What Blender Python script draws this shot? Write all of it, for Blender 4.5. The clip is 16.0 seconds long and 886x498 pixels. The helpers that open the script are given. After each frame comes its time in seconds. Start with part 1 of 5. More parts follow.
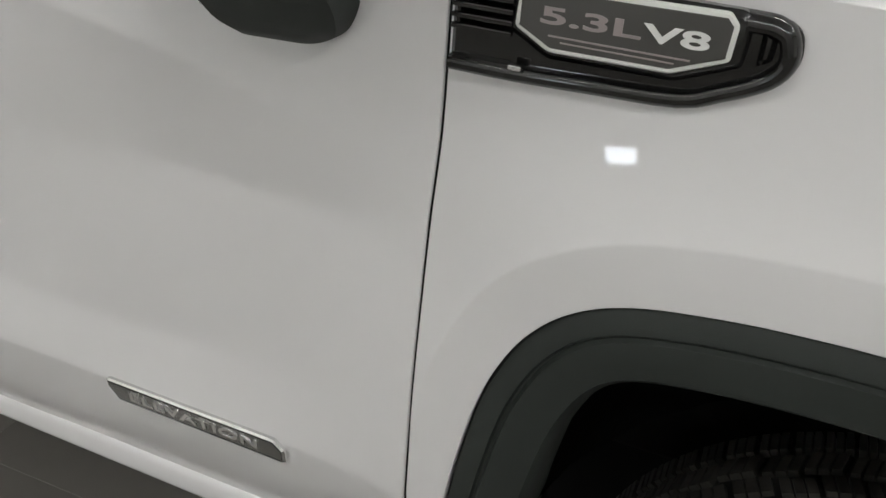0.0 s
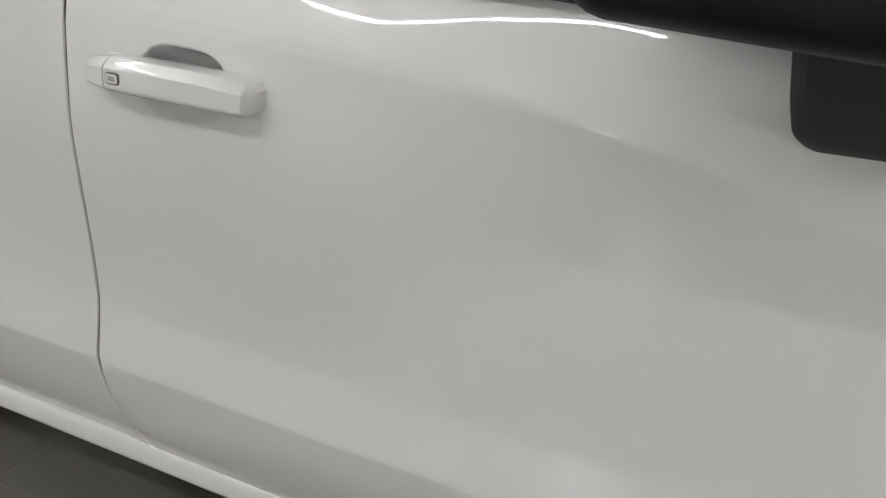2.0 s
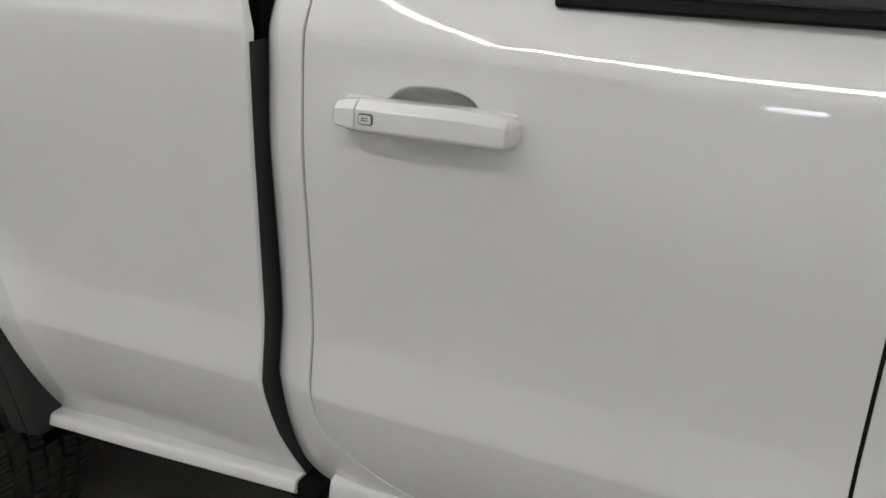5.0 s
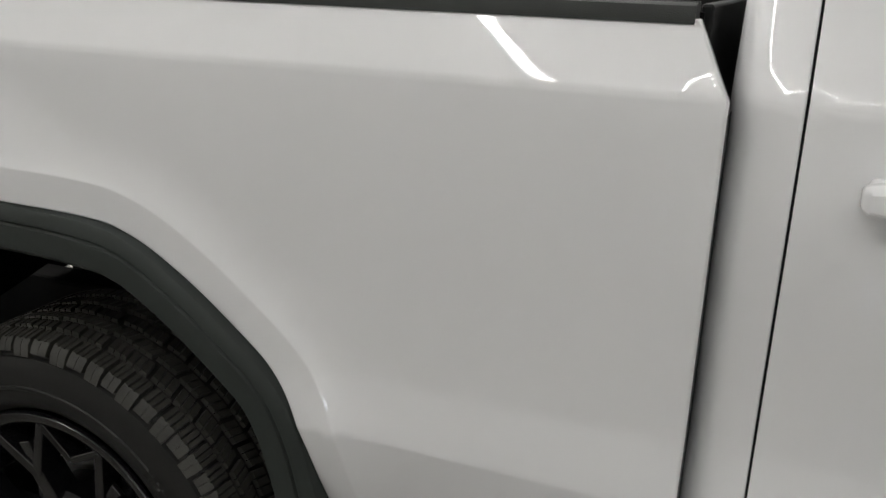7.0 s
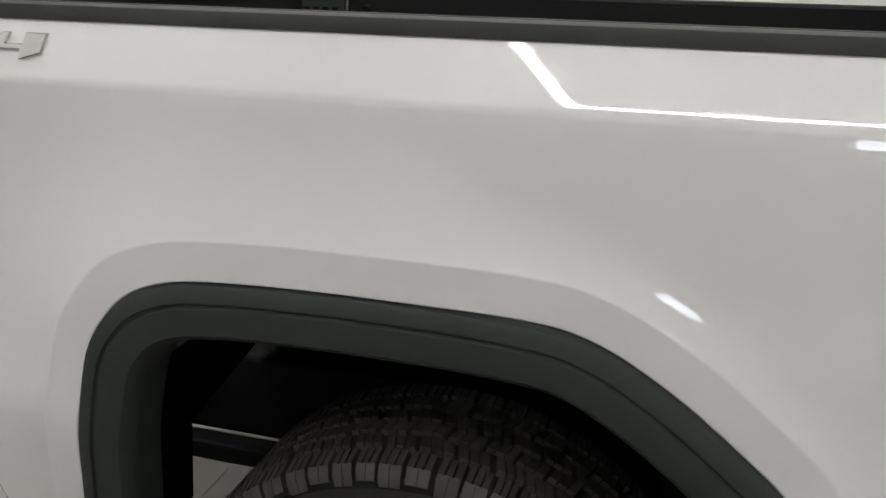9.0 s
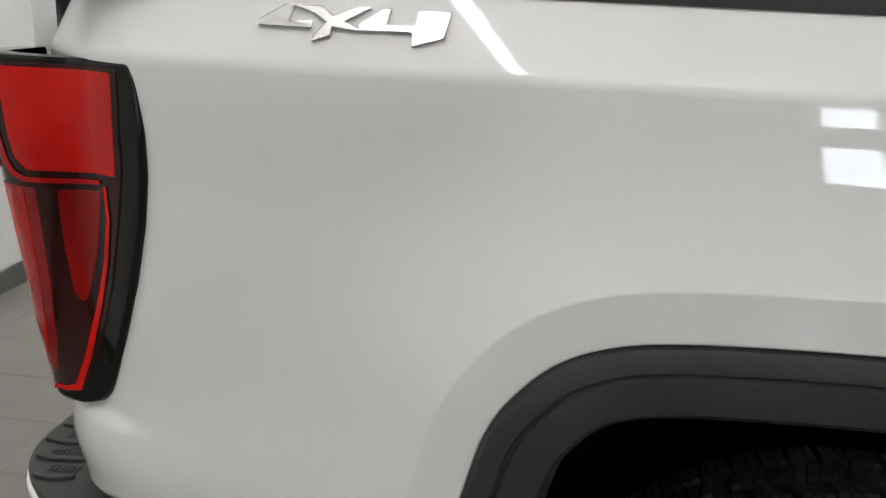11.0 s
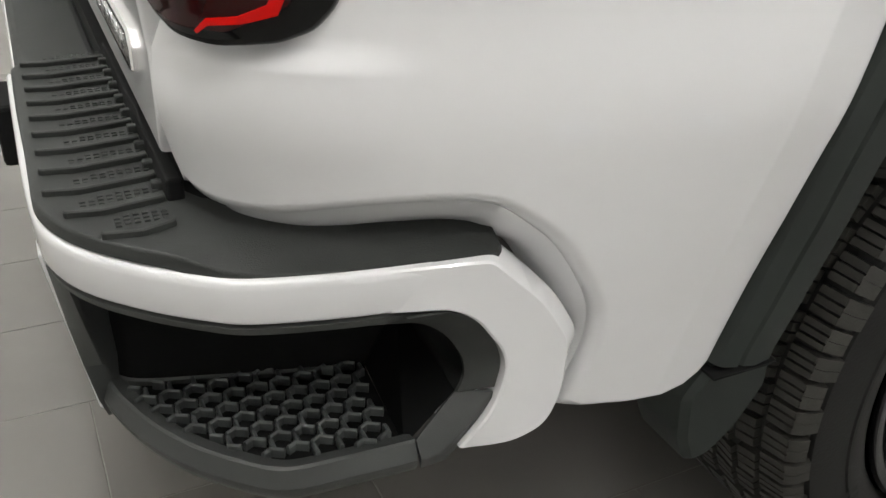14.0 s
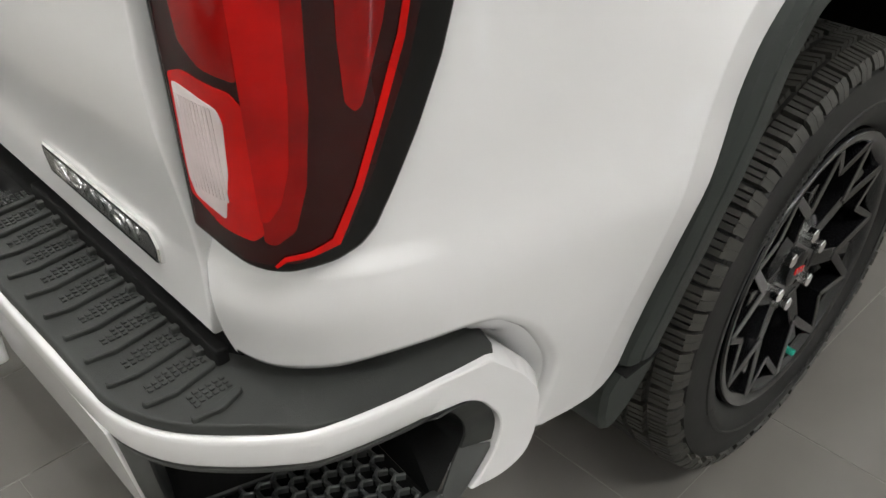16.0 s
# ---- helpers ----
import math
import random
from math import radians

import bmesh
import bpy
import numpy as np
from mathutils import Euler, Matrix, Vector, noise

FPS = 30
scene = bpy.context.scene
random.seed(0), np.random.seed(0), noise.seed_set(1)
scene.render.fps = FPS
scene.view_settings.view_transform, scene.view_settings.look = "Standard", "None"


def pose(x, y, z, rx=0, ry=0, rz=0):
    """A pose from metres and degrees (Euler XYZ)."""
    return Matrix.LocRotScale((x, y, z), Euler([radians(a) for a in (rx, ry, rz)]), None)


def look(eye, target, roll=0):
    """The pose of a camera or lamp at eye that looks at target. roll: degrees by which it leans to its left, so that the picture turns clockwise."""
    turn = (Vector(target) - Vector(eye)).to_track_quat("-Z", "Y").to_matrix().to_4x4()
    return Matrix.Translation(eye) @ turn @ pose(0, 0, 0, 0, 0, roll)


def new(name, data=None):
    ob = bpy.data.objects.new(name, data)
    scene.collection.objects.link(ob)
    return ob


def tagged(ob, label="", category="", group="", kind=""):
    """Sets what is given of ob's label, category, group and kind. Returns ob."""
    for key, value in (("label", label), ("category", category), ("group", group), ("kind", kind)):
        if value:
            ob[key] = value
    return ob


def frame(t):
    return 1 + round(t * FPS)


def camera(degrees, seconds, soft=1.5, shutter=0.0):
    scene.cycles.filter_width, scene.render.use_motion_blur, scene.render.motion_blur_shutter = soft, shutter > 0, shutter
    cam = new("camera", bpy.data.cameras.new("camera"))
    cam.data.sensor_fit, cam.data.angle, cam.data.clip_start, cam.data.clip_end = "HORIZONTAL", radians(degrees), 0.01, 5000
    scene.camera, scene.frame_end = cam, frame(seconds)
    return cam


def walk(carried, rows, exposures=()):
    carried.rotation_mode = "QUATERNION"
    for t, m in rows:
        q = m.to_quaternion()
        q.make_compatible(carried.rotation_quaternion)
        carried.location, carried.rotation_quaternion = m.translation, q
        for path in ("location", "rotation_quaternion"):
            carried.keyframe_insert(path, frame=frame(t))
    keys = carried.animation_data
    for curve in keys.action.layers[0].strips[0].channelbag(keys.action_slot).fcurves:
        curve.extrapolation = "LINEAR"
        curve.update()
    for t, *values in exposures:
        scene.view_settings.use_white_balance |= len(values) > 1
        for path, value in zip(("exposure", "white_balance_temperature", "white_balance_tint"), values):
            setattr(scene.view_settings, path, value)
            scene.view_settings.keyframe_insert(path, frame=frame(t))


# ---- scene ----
from mathutils import geometry

cam = camera(53.92, 16.0)
PATH = [
    (0, look((0.2719, -0.6697, 1.5236), (-0.3617, 0.9437, 0.5259), 4.30)),
    (0.5, look((0.1651, -0.7145, 1.5261), (-0.4865, 0.9121, 0.5619), 4.62)),
    (1, look((0.0703, -0.7764, 1.5194), (-0.5919, 0.8744, 0.6048), 4.54)),
    (1.5, look((-0.0385, -0.8044, 1.5083), (-0.7376, 0.8597, 0.6469), 4.37)),
    (2, look((-0.2071, -0.7915, 1.4977), (-0.9330, 0.8742, 0.6620), 3.75)),
    (2.5, look((-0.3595, -0.7883, 1.4748), (-1.0978, 0.8959, 0.6883), 3.20)),
    (3, look((-0.4979, -0.8386, 1.4692), (-1.2590, 0.8481, 0.7104), 3.04)),
    (3.5, look((-0.6925, -0.8689, 1.4728), (-1.4621, 0.8043, 0.6930), 2.41)),
    (4, look((-0.8482, -0.9074, 1.4786), (-1.6083, 0.7697, 0.6980), 2.12)),
    (4.2, look((-0.9212, -0.9129, 1.4774), (-1.6777, 0.7687, 0.7028), 1.97)),
    (6.3, look((-1.5533, -1.0239, 1.4436), (-2.2812, 0.7315, 0.8203), 2.21)),
    (6.5, look((-1.6193, -1.0148, 1.4381), (-2.3449, 0.7452, 0.8248), 2.29)),
    (7, look((-1.8190, -1.0107, 1.4457), (-2.5157, 0.7632, 0.8390), 1.98)),
    (7.5, look((-2.0270, -1.0132, 1.4531), (-2.6795, 0.7835, 0.8648), 2.40)),
    (8, look((-2.2462, -1.0187, 1.4551), (-2.8507, 0.7953, 0.8685), 2.12)),
    (8.5, look((-2.4422, -1.0263, 1.4654), (-3.0010, 0.8014, 0.8761), 1.79)),
    (9, look((-2.6344, -0.9993, 1.4655), (-3.1507, 0.8399, 0.8733), 1.53)),
    (9.5, look((-2.7997, -0.9575, 1.4709), (-3.2875, 0.8892, 0.8778), 1.27)),
    (10, look((-2.9564, -0.9477, 1.4619), (-3.4093, 0.9092, 0.8732), 1.46)),
    (10.2, look((-3.0475, -0.9388, 1.4550), (-3.4751, 0.9292, 0.8825), 1.76)),
    (12.3, look((-3.8144, -0.7614, 1.2698), (-3.5232, 1.1201, 0.6572), 3.11)),
    (12.5, look((-3.8718, -0.7557, 1.2459), (-3.5032, 1.1033, 0.6071), 2.97)),
    (13, look((-3.9748, -0.7183, 1.1711), (-3.4213, 1.0654, 0.4556), 3.08)),
    (13.5, look((-4.0474, -0.6282, 1.0843), (-3.3398, 1.0583, 0.2749), 3.17)),
    (14, look((-4.0919, -0.5235, 1.0531), (-3.3011, 1.0425, 0.0927), 2.78)),
    (14.5, look((-4.1233, -0.4452, 1.0344), (-3.2419, 1.0070, -0.0212), 2.76)),
    (15, look((-4.1835, -0.4028, 1.0635), (-3.1674, 0.9296, -0.0283), 2.50)),
    (15.5, look((-4.2588, -0.3973, 1.1710), (-3.1374, 0.8292, 0.0582), 2.05)),
    (16, look((-4.3013, -0.4426, 1.3268), (-3.1455, 0.7226, 0.1838), 1.50)),
]
walk(cam, PATH, [(0, 0.56), (2, 0.54), (3.5, 0.37), (7, 0.33), (10, 0.46), (12.5, 0.50), (13, 0.72), (14, 0.94), (14.5, 1.12), (15, 1.14), (15.5, 1.18), (16, 1.02)])

# ---- light ----
world = bpy.data.worlds.new("world")
scene.world = world
world.use_nodes = True
world.node_tree.nodes["Background"].inputs[0].default_value = (0.75, 0.78, 0.82, 1)
world.node_tree.nodes["Background"].inputs[1].default_value = 0.2
STRIP_POWER = 38.0
WINDOW_POWER = 9.0


# ---- materials ----
def material(name, color, rough=0.5, metal=0.0, coat=0.0, var=0.06, scale=6.0, bump=0.0, bump_scale=400.0, spec=0.5, rough_var=0.0):
    m = bpy.data.materials.new(name)
    m.use_nodes = True
    nt = m.node_tree
    b = nt.nodes["Principled BSDF"]
    b.inputs["Roughness"].default_value = rough
    b.inputs["Metallic"].default_value = metal
    b.inputs["Coat Weight"].default_value = coat
    b.inputs["Coat Roughness"].default_value = 0.03
    b.inputs["Specular IOR Level"].default_value = spec
    co = nt.nodes.new("ShaderNodeTexCoord")
    big = nt.nodes.new("ShaderNodeTexNoise")
    big.inputs["Scale"].default_value = scale
    big.inputs["Detail"].default_value = 5
    nt.links.new(co.outputs["Object"], big.inputs["Vector"])
    ramp = nt.nodes.new("ShaderNodeValToRGB")
    lo, hi = ramp.color_ramp.elements
    lo.position, hi.position = 0.3, 0.7
    lo.color = (*[c * (1 - var) for c in color], 1)
    hi.color = (*[min(1, c * (1 + var)) for c in color], 1)
    nt.links.new(big.outputs["Fac"], ramp.inputs["Fac"])
    nt.links.new(ramp.outputs["Color"], b.inputs["Base Color"])
    if rough_var:
        rm = nt.nodes.new("ShaderNodeMapRange")
        rm.inputs["To Min"].default_value, rm.inputs["To Max"].default_value = rough - rough_var, rough + rough_var
        nt.links.new(big.outputs["Fac"], rm.inputs["Value"])
        nt.links.new(rm.outputs["Result"], b.inputs["Roughness"])
    if bump:
        fine = nt.nodes.new("ShaderNodeTexNoise")
        fine.inputs["Scale"].default_value = bump_scale
        fine.inputs["Detail"].default_value = 3
        nt.links.new(co.outputs["Object"], fine.inputs["Vector"])
        bn = nt.nodes.new("ShaderNodeBump")
        bn.inputs["Strength"].default_value = bump
        bn.inputs["Distance"].default_value = 0.002
        nt.links.new(fine.outputs["Fac"], bn.inputs["Height"])
        nt.links.new(bn.outputs["Normal"], b.inputs["Normal"])
    return m


def glow(name, color, strength):
    m = bpy.data.materials.new(name)
    m.use_nodes = True
    b = m.node_tree.nodes["Principled BSDF"]
    b.inputs["Base Color"].default_value = (*color, 1)
    b.inputs["Emission Color"].default_value = (*color, 1)
    b.inputs["Emission Strength"].default_value = strength
    return m


PAINT = material("white_paint", (0.74, 0.735, 0.742), 0.35, coat=1.0, var=0.012, scale=1.5, bump=0.002, bump_scale=300.0)
GREY_PLASTIC = material("grained_plastic", (0.0225, 0.0275, 0.0248), 0.58, spec=0.4, var=0.14, scale=9, bump=0.25, bump_scale=900, rough_var=0.07)
PAD_PLASTIC = material("pad_plastic", (0.030, 0.032, 0.030), 0.62, spec=0.4, var=0.16, scale=14, bump=0.3, bump_scale=700, rough_var=0.08)
DARK_PLASTIC = material("dark_plastic", (0.006, 0.0065, 0.0065), 0.5, spec=0.25, var=0.2, scale=12, bump=0.2, bump_scale=600)
GLOSS_BLACK = material("gloss_black", (0.003, 0.003, 0.003), 0.05, var=0.1, spec=0.35)
VENT_BLACK = material("vent_black", (0.006, 0.006, 0.006), 0.09, coat=0.4, var=0.1)
LINER = material("liner_black", (0.004, 0.004, 0.004), 0.9, spec=0.15, var=0.3, scale=5, bump=0.4, bump_scale=60)
UNDER = material("underbody_black", (0.006, 0.006, 0.006), 0.85, spec=0.2, var=0.3, scale=8)
# lighter grey stands in for highlights on the step's ribs
LIT_RIB = material("lit_rib_plastic", (0.05, 0.054, 0.053), 0.38, var=0.15, scale=20, bump=0.15, bump_scale=700)
SIDEWALL = material("sidewall_rubber", (0.012, 0.0119, 0.0112), 0.5, spec=0.28, var=0.2, scale=14, bump=0.2, bump_scale=300, rough_var=0.08)
RUBBER = material("tyre_rubber", (0.034, 0.0328, 0.028), 0.58, var=0.25, scale=18, bump=0.3, bump_scale=250, rough_var=0.1)
WHEEL_BLACK = material("wheel_black", (0.005, 0.005, 0.0055), 0.16, coat=0.25, spec=0.35, var=0.1)
WHEEL_FACE = material("wheel_machined", (0.04, 0.04, 0.04), 0.18, metal=0.8, var=0.15, scale=30)
CHROME = material("chrome", (0.86, 0.86, 0.86), 0.15, metal=1.0, var=0.04)
SATIN = material("satin_chrome", (0.62, 0.62, 0.62), 0.26, metal=1.0, var=0.05)
BADGE_GREY = material("badge_grey", (0.085, 0.083, 0.078), 0.35, metal=0.4, var=0.1)
BADGE_FACE = material("badge_silver", (0.30, 0.30, 0.29), 0.24, metal=0.9, var=0.1, scale=40)
LETTER_GREY = material("letter_grey", (0.36, 0.31, 0.31), 0.4, metal=0.3, var=0.05)
RIM_SILVER = material("silver_paint", (0.78, 0.79, 0.76), 0.35, metal=0.2, var=0.04)
LETTER_WHITE = material("letter_white", (0.8, 0.8, 0.79), 0.35, var=0.03)
RED_LOGO = material("red_enamel", (0.45, 0.02, 0.02), 0.25, coat=1.0)
GREEN_CAP = material("green_plastic", (0.01, 0.28, 0.2), 0.4)
LAMP_DARK = material("lamp_dark_red", (0.026, 0.002, 0.002), 0.08, coat=0.2, spec=0.25, var=0.3, scale=11)
LAMP_RED = material("lamp_red", (0.42, 0.002, 0.002), 0.1, coat=0.2, spec=0.25, var=0.32, scale=11)
LAMP_DEEP = material("lamp_deep_red", (0.25, 0.002, 0.002), 0.08, coat=0.2, spec=0.25, var=0.4, scale=11)
LAMP_BRIGHT = material("lamp_bright_red", (0.56, 0.002, 0.001), 0.12, coat=0.2, spec=0.25, var=0.2, scale=11)
LAMP_CLEAR = material("lamp_clear", (0.7, 0.6, 0.6), 0.18, metal=0.1, coat=0.3, spec=0.25, var=0.15, scale=18)
WINDOW_DARK = material("dark_glass", (0.006, 0.007, 0.007), 0.03, coat=1.0)
WALL_PAINT = material("wall_paint", (0.72, 0.72, 0.70), 0.75, var=0.025, scale=1.2, bump=0.08, bump_scale=140)
CEILING_PAINT = material("ceiling_paint", (0.74, 0.74, 0.73), 0.85, var=0.02)
BASE_GREY = material("baseboard_tile", (0.10, 0.10, 0.095), 0.4, var=0.1)
GROUT = material("grout", (0.235, 0.223, 0.205), 0.9, var=0.15, scale=25)
STEP_TRIM = material("step_trim_plastic", (0.042, 0.044, 0.042), 0.44, spec=0.5, var=0.12, scale=12, bump=0.2, bump_scale=900, rough_var=0.05)
STEEL = material("galvanised_steel", (0.3, 0.3, 0.3), 0.35, metal=0.9, var=0.2, scale=25)
DAYLIGHT = glow("daylight", (0.86, 0.92, 1.0), WINDOW_POWER)
LED = glow("led_diffuser", (1.0, 0.99, 0.968), STRIP_POWER)


def tile_material():
    m = material("floor_tile", (0.172, 0.163, 0.149), 0.17, var=0.05, scale=3.5, bump=0.03, bump_scale=120, rough_var=0.03)
    nt = m.node_tree
    b = nt.nodes["Principled BSDF"]
    src = b.inputs["Base Color"].links[0].from_socket
    info = nt.nodes.new("ShaderNodeObjectInfo")
    rng = nt.nodes.new("ShaderNodeMapRange")
    rng.inputs["To Min"].default_value, rng.inputs["To Max"].default_value = 0.95, 1.05
    nt.links.new(info.outputs["Random"], rng.inputs["Value"])
    mul = nt.nodes.new("ShaderNodeVectorMath")
    mul.operation = "SCALE"
    nt.links.new(src, mul.inputs[0])
    nt.links.new(rng.outputs["Result"], mul.inputs["Scale"])
    nt.links.new(mul.outputs["Vector"], b.inputs["Base Color"])
    return m


TILE = tile_material()


# ---- helpers for building ----
def part(name, data, mat, parent=None, label=""):
    """Links a bmesh or mesh as one object under a thing or a part."""
    if isinstance(data, bmesh.types.BMesh):
        me = bpy.data.meshes.new(name)
        data.to_mesh(me)
        data.free()
    else:
        me = data
    if mat and not me.materials:
        me.materials.append(mat)
    ob = new(name, me)
    if parent:
        ob.parent = parent
    return tagged(ob, label=label)


def smooth(ob, angle=35):
    me = ob.data
    me.polygons.foreach_set("use_smooth", [True] * len(me.polygons))
    me.set_sharp_from_angle(angle=radians(angle))
    return ob


def box(a, b, bevel=0.0, segments=2):
    bm = bmesh.new()
    bmesh.ops.create_cube(bm, size=1)
    for v in bm.verts:
        v.co = Vector([a[i] if v.co[i] < 0 else b[i] for i in range(3)])
    if bevel:
        bmesh.ops.bevel(bm, geom=bm.edges[:], offset=bevel, segments=segments, affect="EDGES", profile=0.5)
    return bm


def catmull(pts, n=6, closed=False):
    """A smooth curve through 2D or 3D points."""
    P = [np.array(p, float) for p in pts]
    k = len(P)
    out = []
    for i in range(k if closed else k - 1):
        p1, p2 = P[i], P[(i + 1) % k]
        p0 = P[i - 1] if closed or i else 2 * p1 - p2
        p3 = P[(i + 2) % k] if closed or i + 2 < k else 2 * p2 - p1
        for j in range(n):
            t = j / n
            out.append(0.5 * (2 * p1 + (p2 - p0) * t + (2 * p0 - 5 * p1 + 4 * p2 - p3) * t * t + (3 * p1 - p0 - 3 * p2 + p3) * t ** 3))
    if not closed:
        out.append(P[-1])
    return out


def rounded(pts, r=0.01, n=4):
    """A polygon with its corners rounded; r may be a list."""
    out = []
    k = len(pts)
    for i in range(k):
        a, b, c = (np.array(pts[j % k], float) for j in (i - 1, i, i + 1))
        ri = r[i] if isinstance(r, (list, tuple)) else r
        u, w = a - b, c - b
        lu, lw = np.linalg.norm(u), np.linalg.norm(w)
        d = min(ri, lu * 0.45, lw * 0.45)
        if d < 1e-5:
            out.append(b)
            continue
        p, q = b + u / lu * d, b + w / lw * d
        for j in range(n + 1):
            t = j / n
            out.append((1 - t) ** 2 * p + 2 * t * (1 - t) * b + t * t * q)
    return out


def dense(poly, step):
    """A closed polygon with no side longer than step."""
    out = []
    for i, p in enumerate(poly):
        p, q = np.array(p, float), np.array(poly[(i + 1) % len(poly)], float)
        k = max(1, int(np.ceil(np.linalg.norm(q - p) / step)))
        out += [p + (q - p) * j / k for j in range(k)]
    return out


def ccw(poly):
    a = sum(poly[i - 1][0] * poly[i][1] - poly[i][0] * poly[i - 1][1] for i in range(len(poly)))
    return list(poly) if a > 0 else list(poly)[::-1]


def inset(poly, d):
    """A counter-clockwise polygon moved inwards by d."""
    out = []
    k = len(poly)
    for i in range(k):
        a, b, c = (np.array(poly[j % k]) for j in (i - 1, i, i + 1))
        t = (c - a) / (np.linalg.norm(c - a) + 1e-9)
        out.append(b + (d[i] if isinstance(d, list) else d) * np.array((-t[1], t[0])))
    return out


def inside(poly, x, z):
    P = np.array(poly)
    Q = np.roll(P, -1, 0)
    hit = (P[:, 1] > z) != (Q[:, 1] > z)
    xs = P[:, 0] + (z - P[:, 1]) * (Q[:, 0] - P[:, 0]) / (Q[:, 1] - P[:, 1] + 1e-12)
    return (np.count_nonzero(hit & (x < xs)) % 2) == 1


def far_from(poly, x, z):
    P = np.array(poly)
    return np.min((P[:, 0] - x) ** 2 + (P[:, 1] - z) ** 2) ** 0.5


def sheet(name, outline, place, mat, parent, label="", step=0.03, edge=0.004, flange=0.02, rows=None, thin=0.45, ovals=(), rims=()):
    """A curved panel: the outline in (u, z), laid into space by place(u, z, depth), with a rolled edge and a flange."""
    poly = ccw(dense(outline, step))
    wide = [edge(p[0], p[1]) if callable(edge) else edge for p in poly]
    ring = inset(poly, wide)
    pts = [Vector(p) for p in ring]
    n = len(pts)
    us = [p[0] for p in poly]
    zs = [p[1] for p in poly]
    u0, u1, z0, z1 = min(us), max(us), min(zs), max(zs)
    cols = max(2, int((u1 - u0) / step))
    for i in range(1, cols):
        u = u0 + (u1 - u0) * i / cols
        line = [z0 + (z1 - z0) * j / max(2, int((z1 - z0) / step)) for j in range(1, max(2, int((z1 - z0) / step)))]
        if rows:
            extra = rows(u)
            line = [z for z in line if all(abs(z - e) > step * 0.2 for e in extra)] + list(extra)
        for z in line:
            if any(((u - o[0]) / o[2]) ** 2 + ((z - o[1]) / o[3]) ** 2 < 1.7 for o in ovals):
                continue
            if inside(ring, u, z) and far_from(ring, u, z) > min(step * thin, 0.5 * step):
                pts.append(Vector((u, z)))
    if rims:
        pts = pts[:n] + [p for p in pts[n:] if float(np.min((ARCHES[:, 0] - p.x) ** 2 + (ARCHES[:, 1] - p.y) ** 2)) > 0.075 ** 2]
        for q in rims:
            if inside(ring, q[0], q[1]) and far_from(ring, q[0], q[1]) > 0.0035:
                pts.append(Vector(q))
    for cx, cz, hx, hz in ovals:
        for r in (0.1, 0.35, 0.55, 0.68, 0.76, 0.83, 0.88, 0.92, 0.95, 0.98, 1.0, 1.03, 1.12):
            for a in (math.tau * k / 56 for k in range(56)):
                q = (cx + r * hx * math.copysign(abs(math.cos(a)) ** 0.667, math.cos(a)), cz + r * hz * math.copysign(abs(math.sin(a)) ** 0.77, math.sin(a)))
                if inside(ring, *q):
                    pts.append(Vector(q))
    flat, _, tris, _, _, _ = geometry.delaunay_2d_cdt(pts, [], [list(range(n))], 1, 1e-6, False)
    h = 1e-4

    def normal(u, z):
        a = place(u + h, z, 0) - place(u - h, z, 0)
        b = place(u, z + h, 0) - place(u, z - h, 0)
        return a.cross(b).normalized()

    verts = [place(p.x, p.y, 0) for p in flat]
    norms = [normal(p.x, p.y) for p in flat]
    faces = [tuple(t) for t in tris if inside(ring, sum(flat[i].x for i in t) / 3, sum(flat[i].y for i in t) / 3)]
    back = {}
    for i, p in enumerate(flat):
        back.setdefault((round(p.x, 6), round(p.y, 6)), i)
    first = [back[(round(Vector(p).x, 6), round(Vector(p).y, 6))] for p in ring]
    rings = [first]
    for f, d in ((0.3, 0.3), (0.0, 1.0), (0.0, None)):
        ids = []
        for i in range(n):
            q = np.array(ring[i]) * f + np.array(poly[i]) * (1 - f)
            deep = wide[i] * d if d is not None else wide[i] + flange
            nn = normal(ring[i][0], ring[i][1])
            out2 = np.array(poly[i]) - np.array(ring[i])
            out2 = out2 / (np.linalg.norm(out2) + 1e-9)
            e = (place(ring[i][0] + out2[0] * 1e-3, ring[i][1] + out2[1] * 1e-3, 0) - place(ring[i][0], ring[i][1], 0)).normalized()
            ids.append(len(verts))
            verts.append(place(q[0], q[1], deep))
            norms.append((nn + e).normalized() if f else (nn * 0.25 + e).normalized() if d else e)
        rings.append(ids)
    for a, b in zip(rings, rings[1:]):
        for i in range(n):
            j = (i + 1) % n
            faces.append((a[i], b[i], b[j], a[j]))
    me = bpy.data.meshes.new(name)
    me.from_pydata(verts, [], faces)
    me.update()
    flip = [p for p in me.polygons if p.normal.dot(norms[p.vertices[0]]) < 0]
    if len(flip) > len(me.polygons) / 2:
        me.flip_normals()
    me.polygons.foreach_set("use_smooth", [True] * len(me.polygons))
    me.normals_split_custom_set_from_vertices(norms)
    return part(name, me, mat, parent, label)


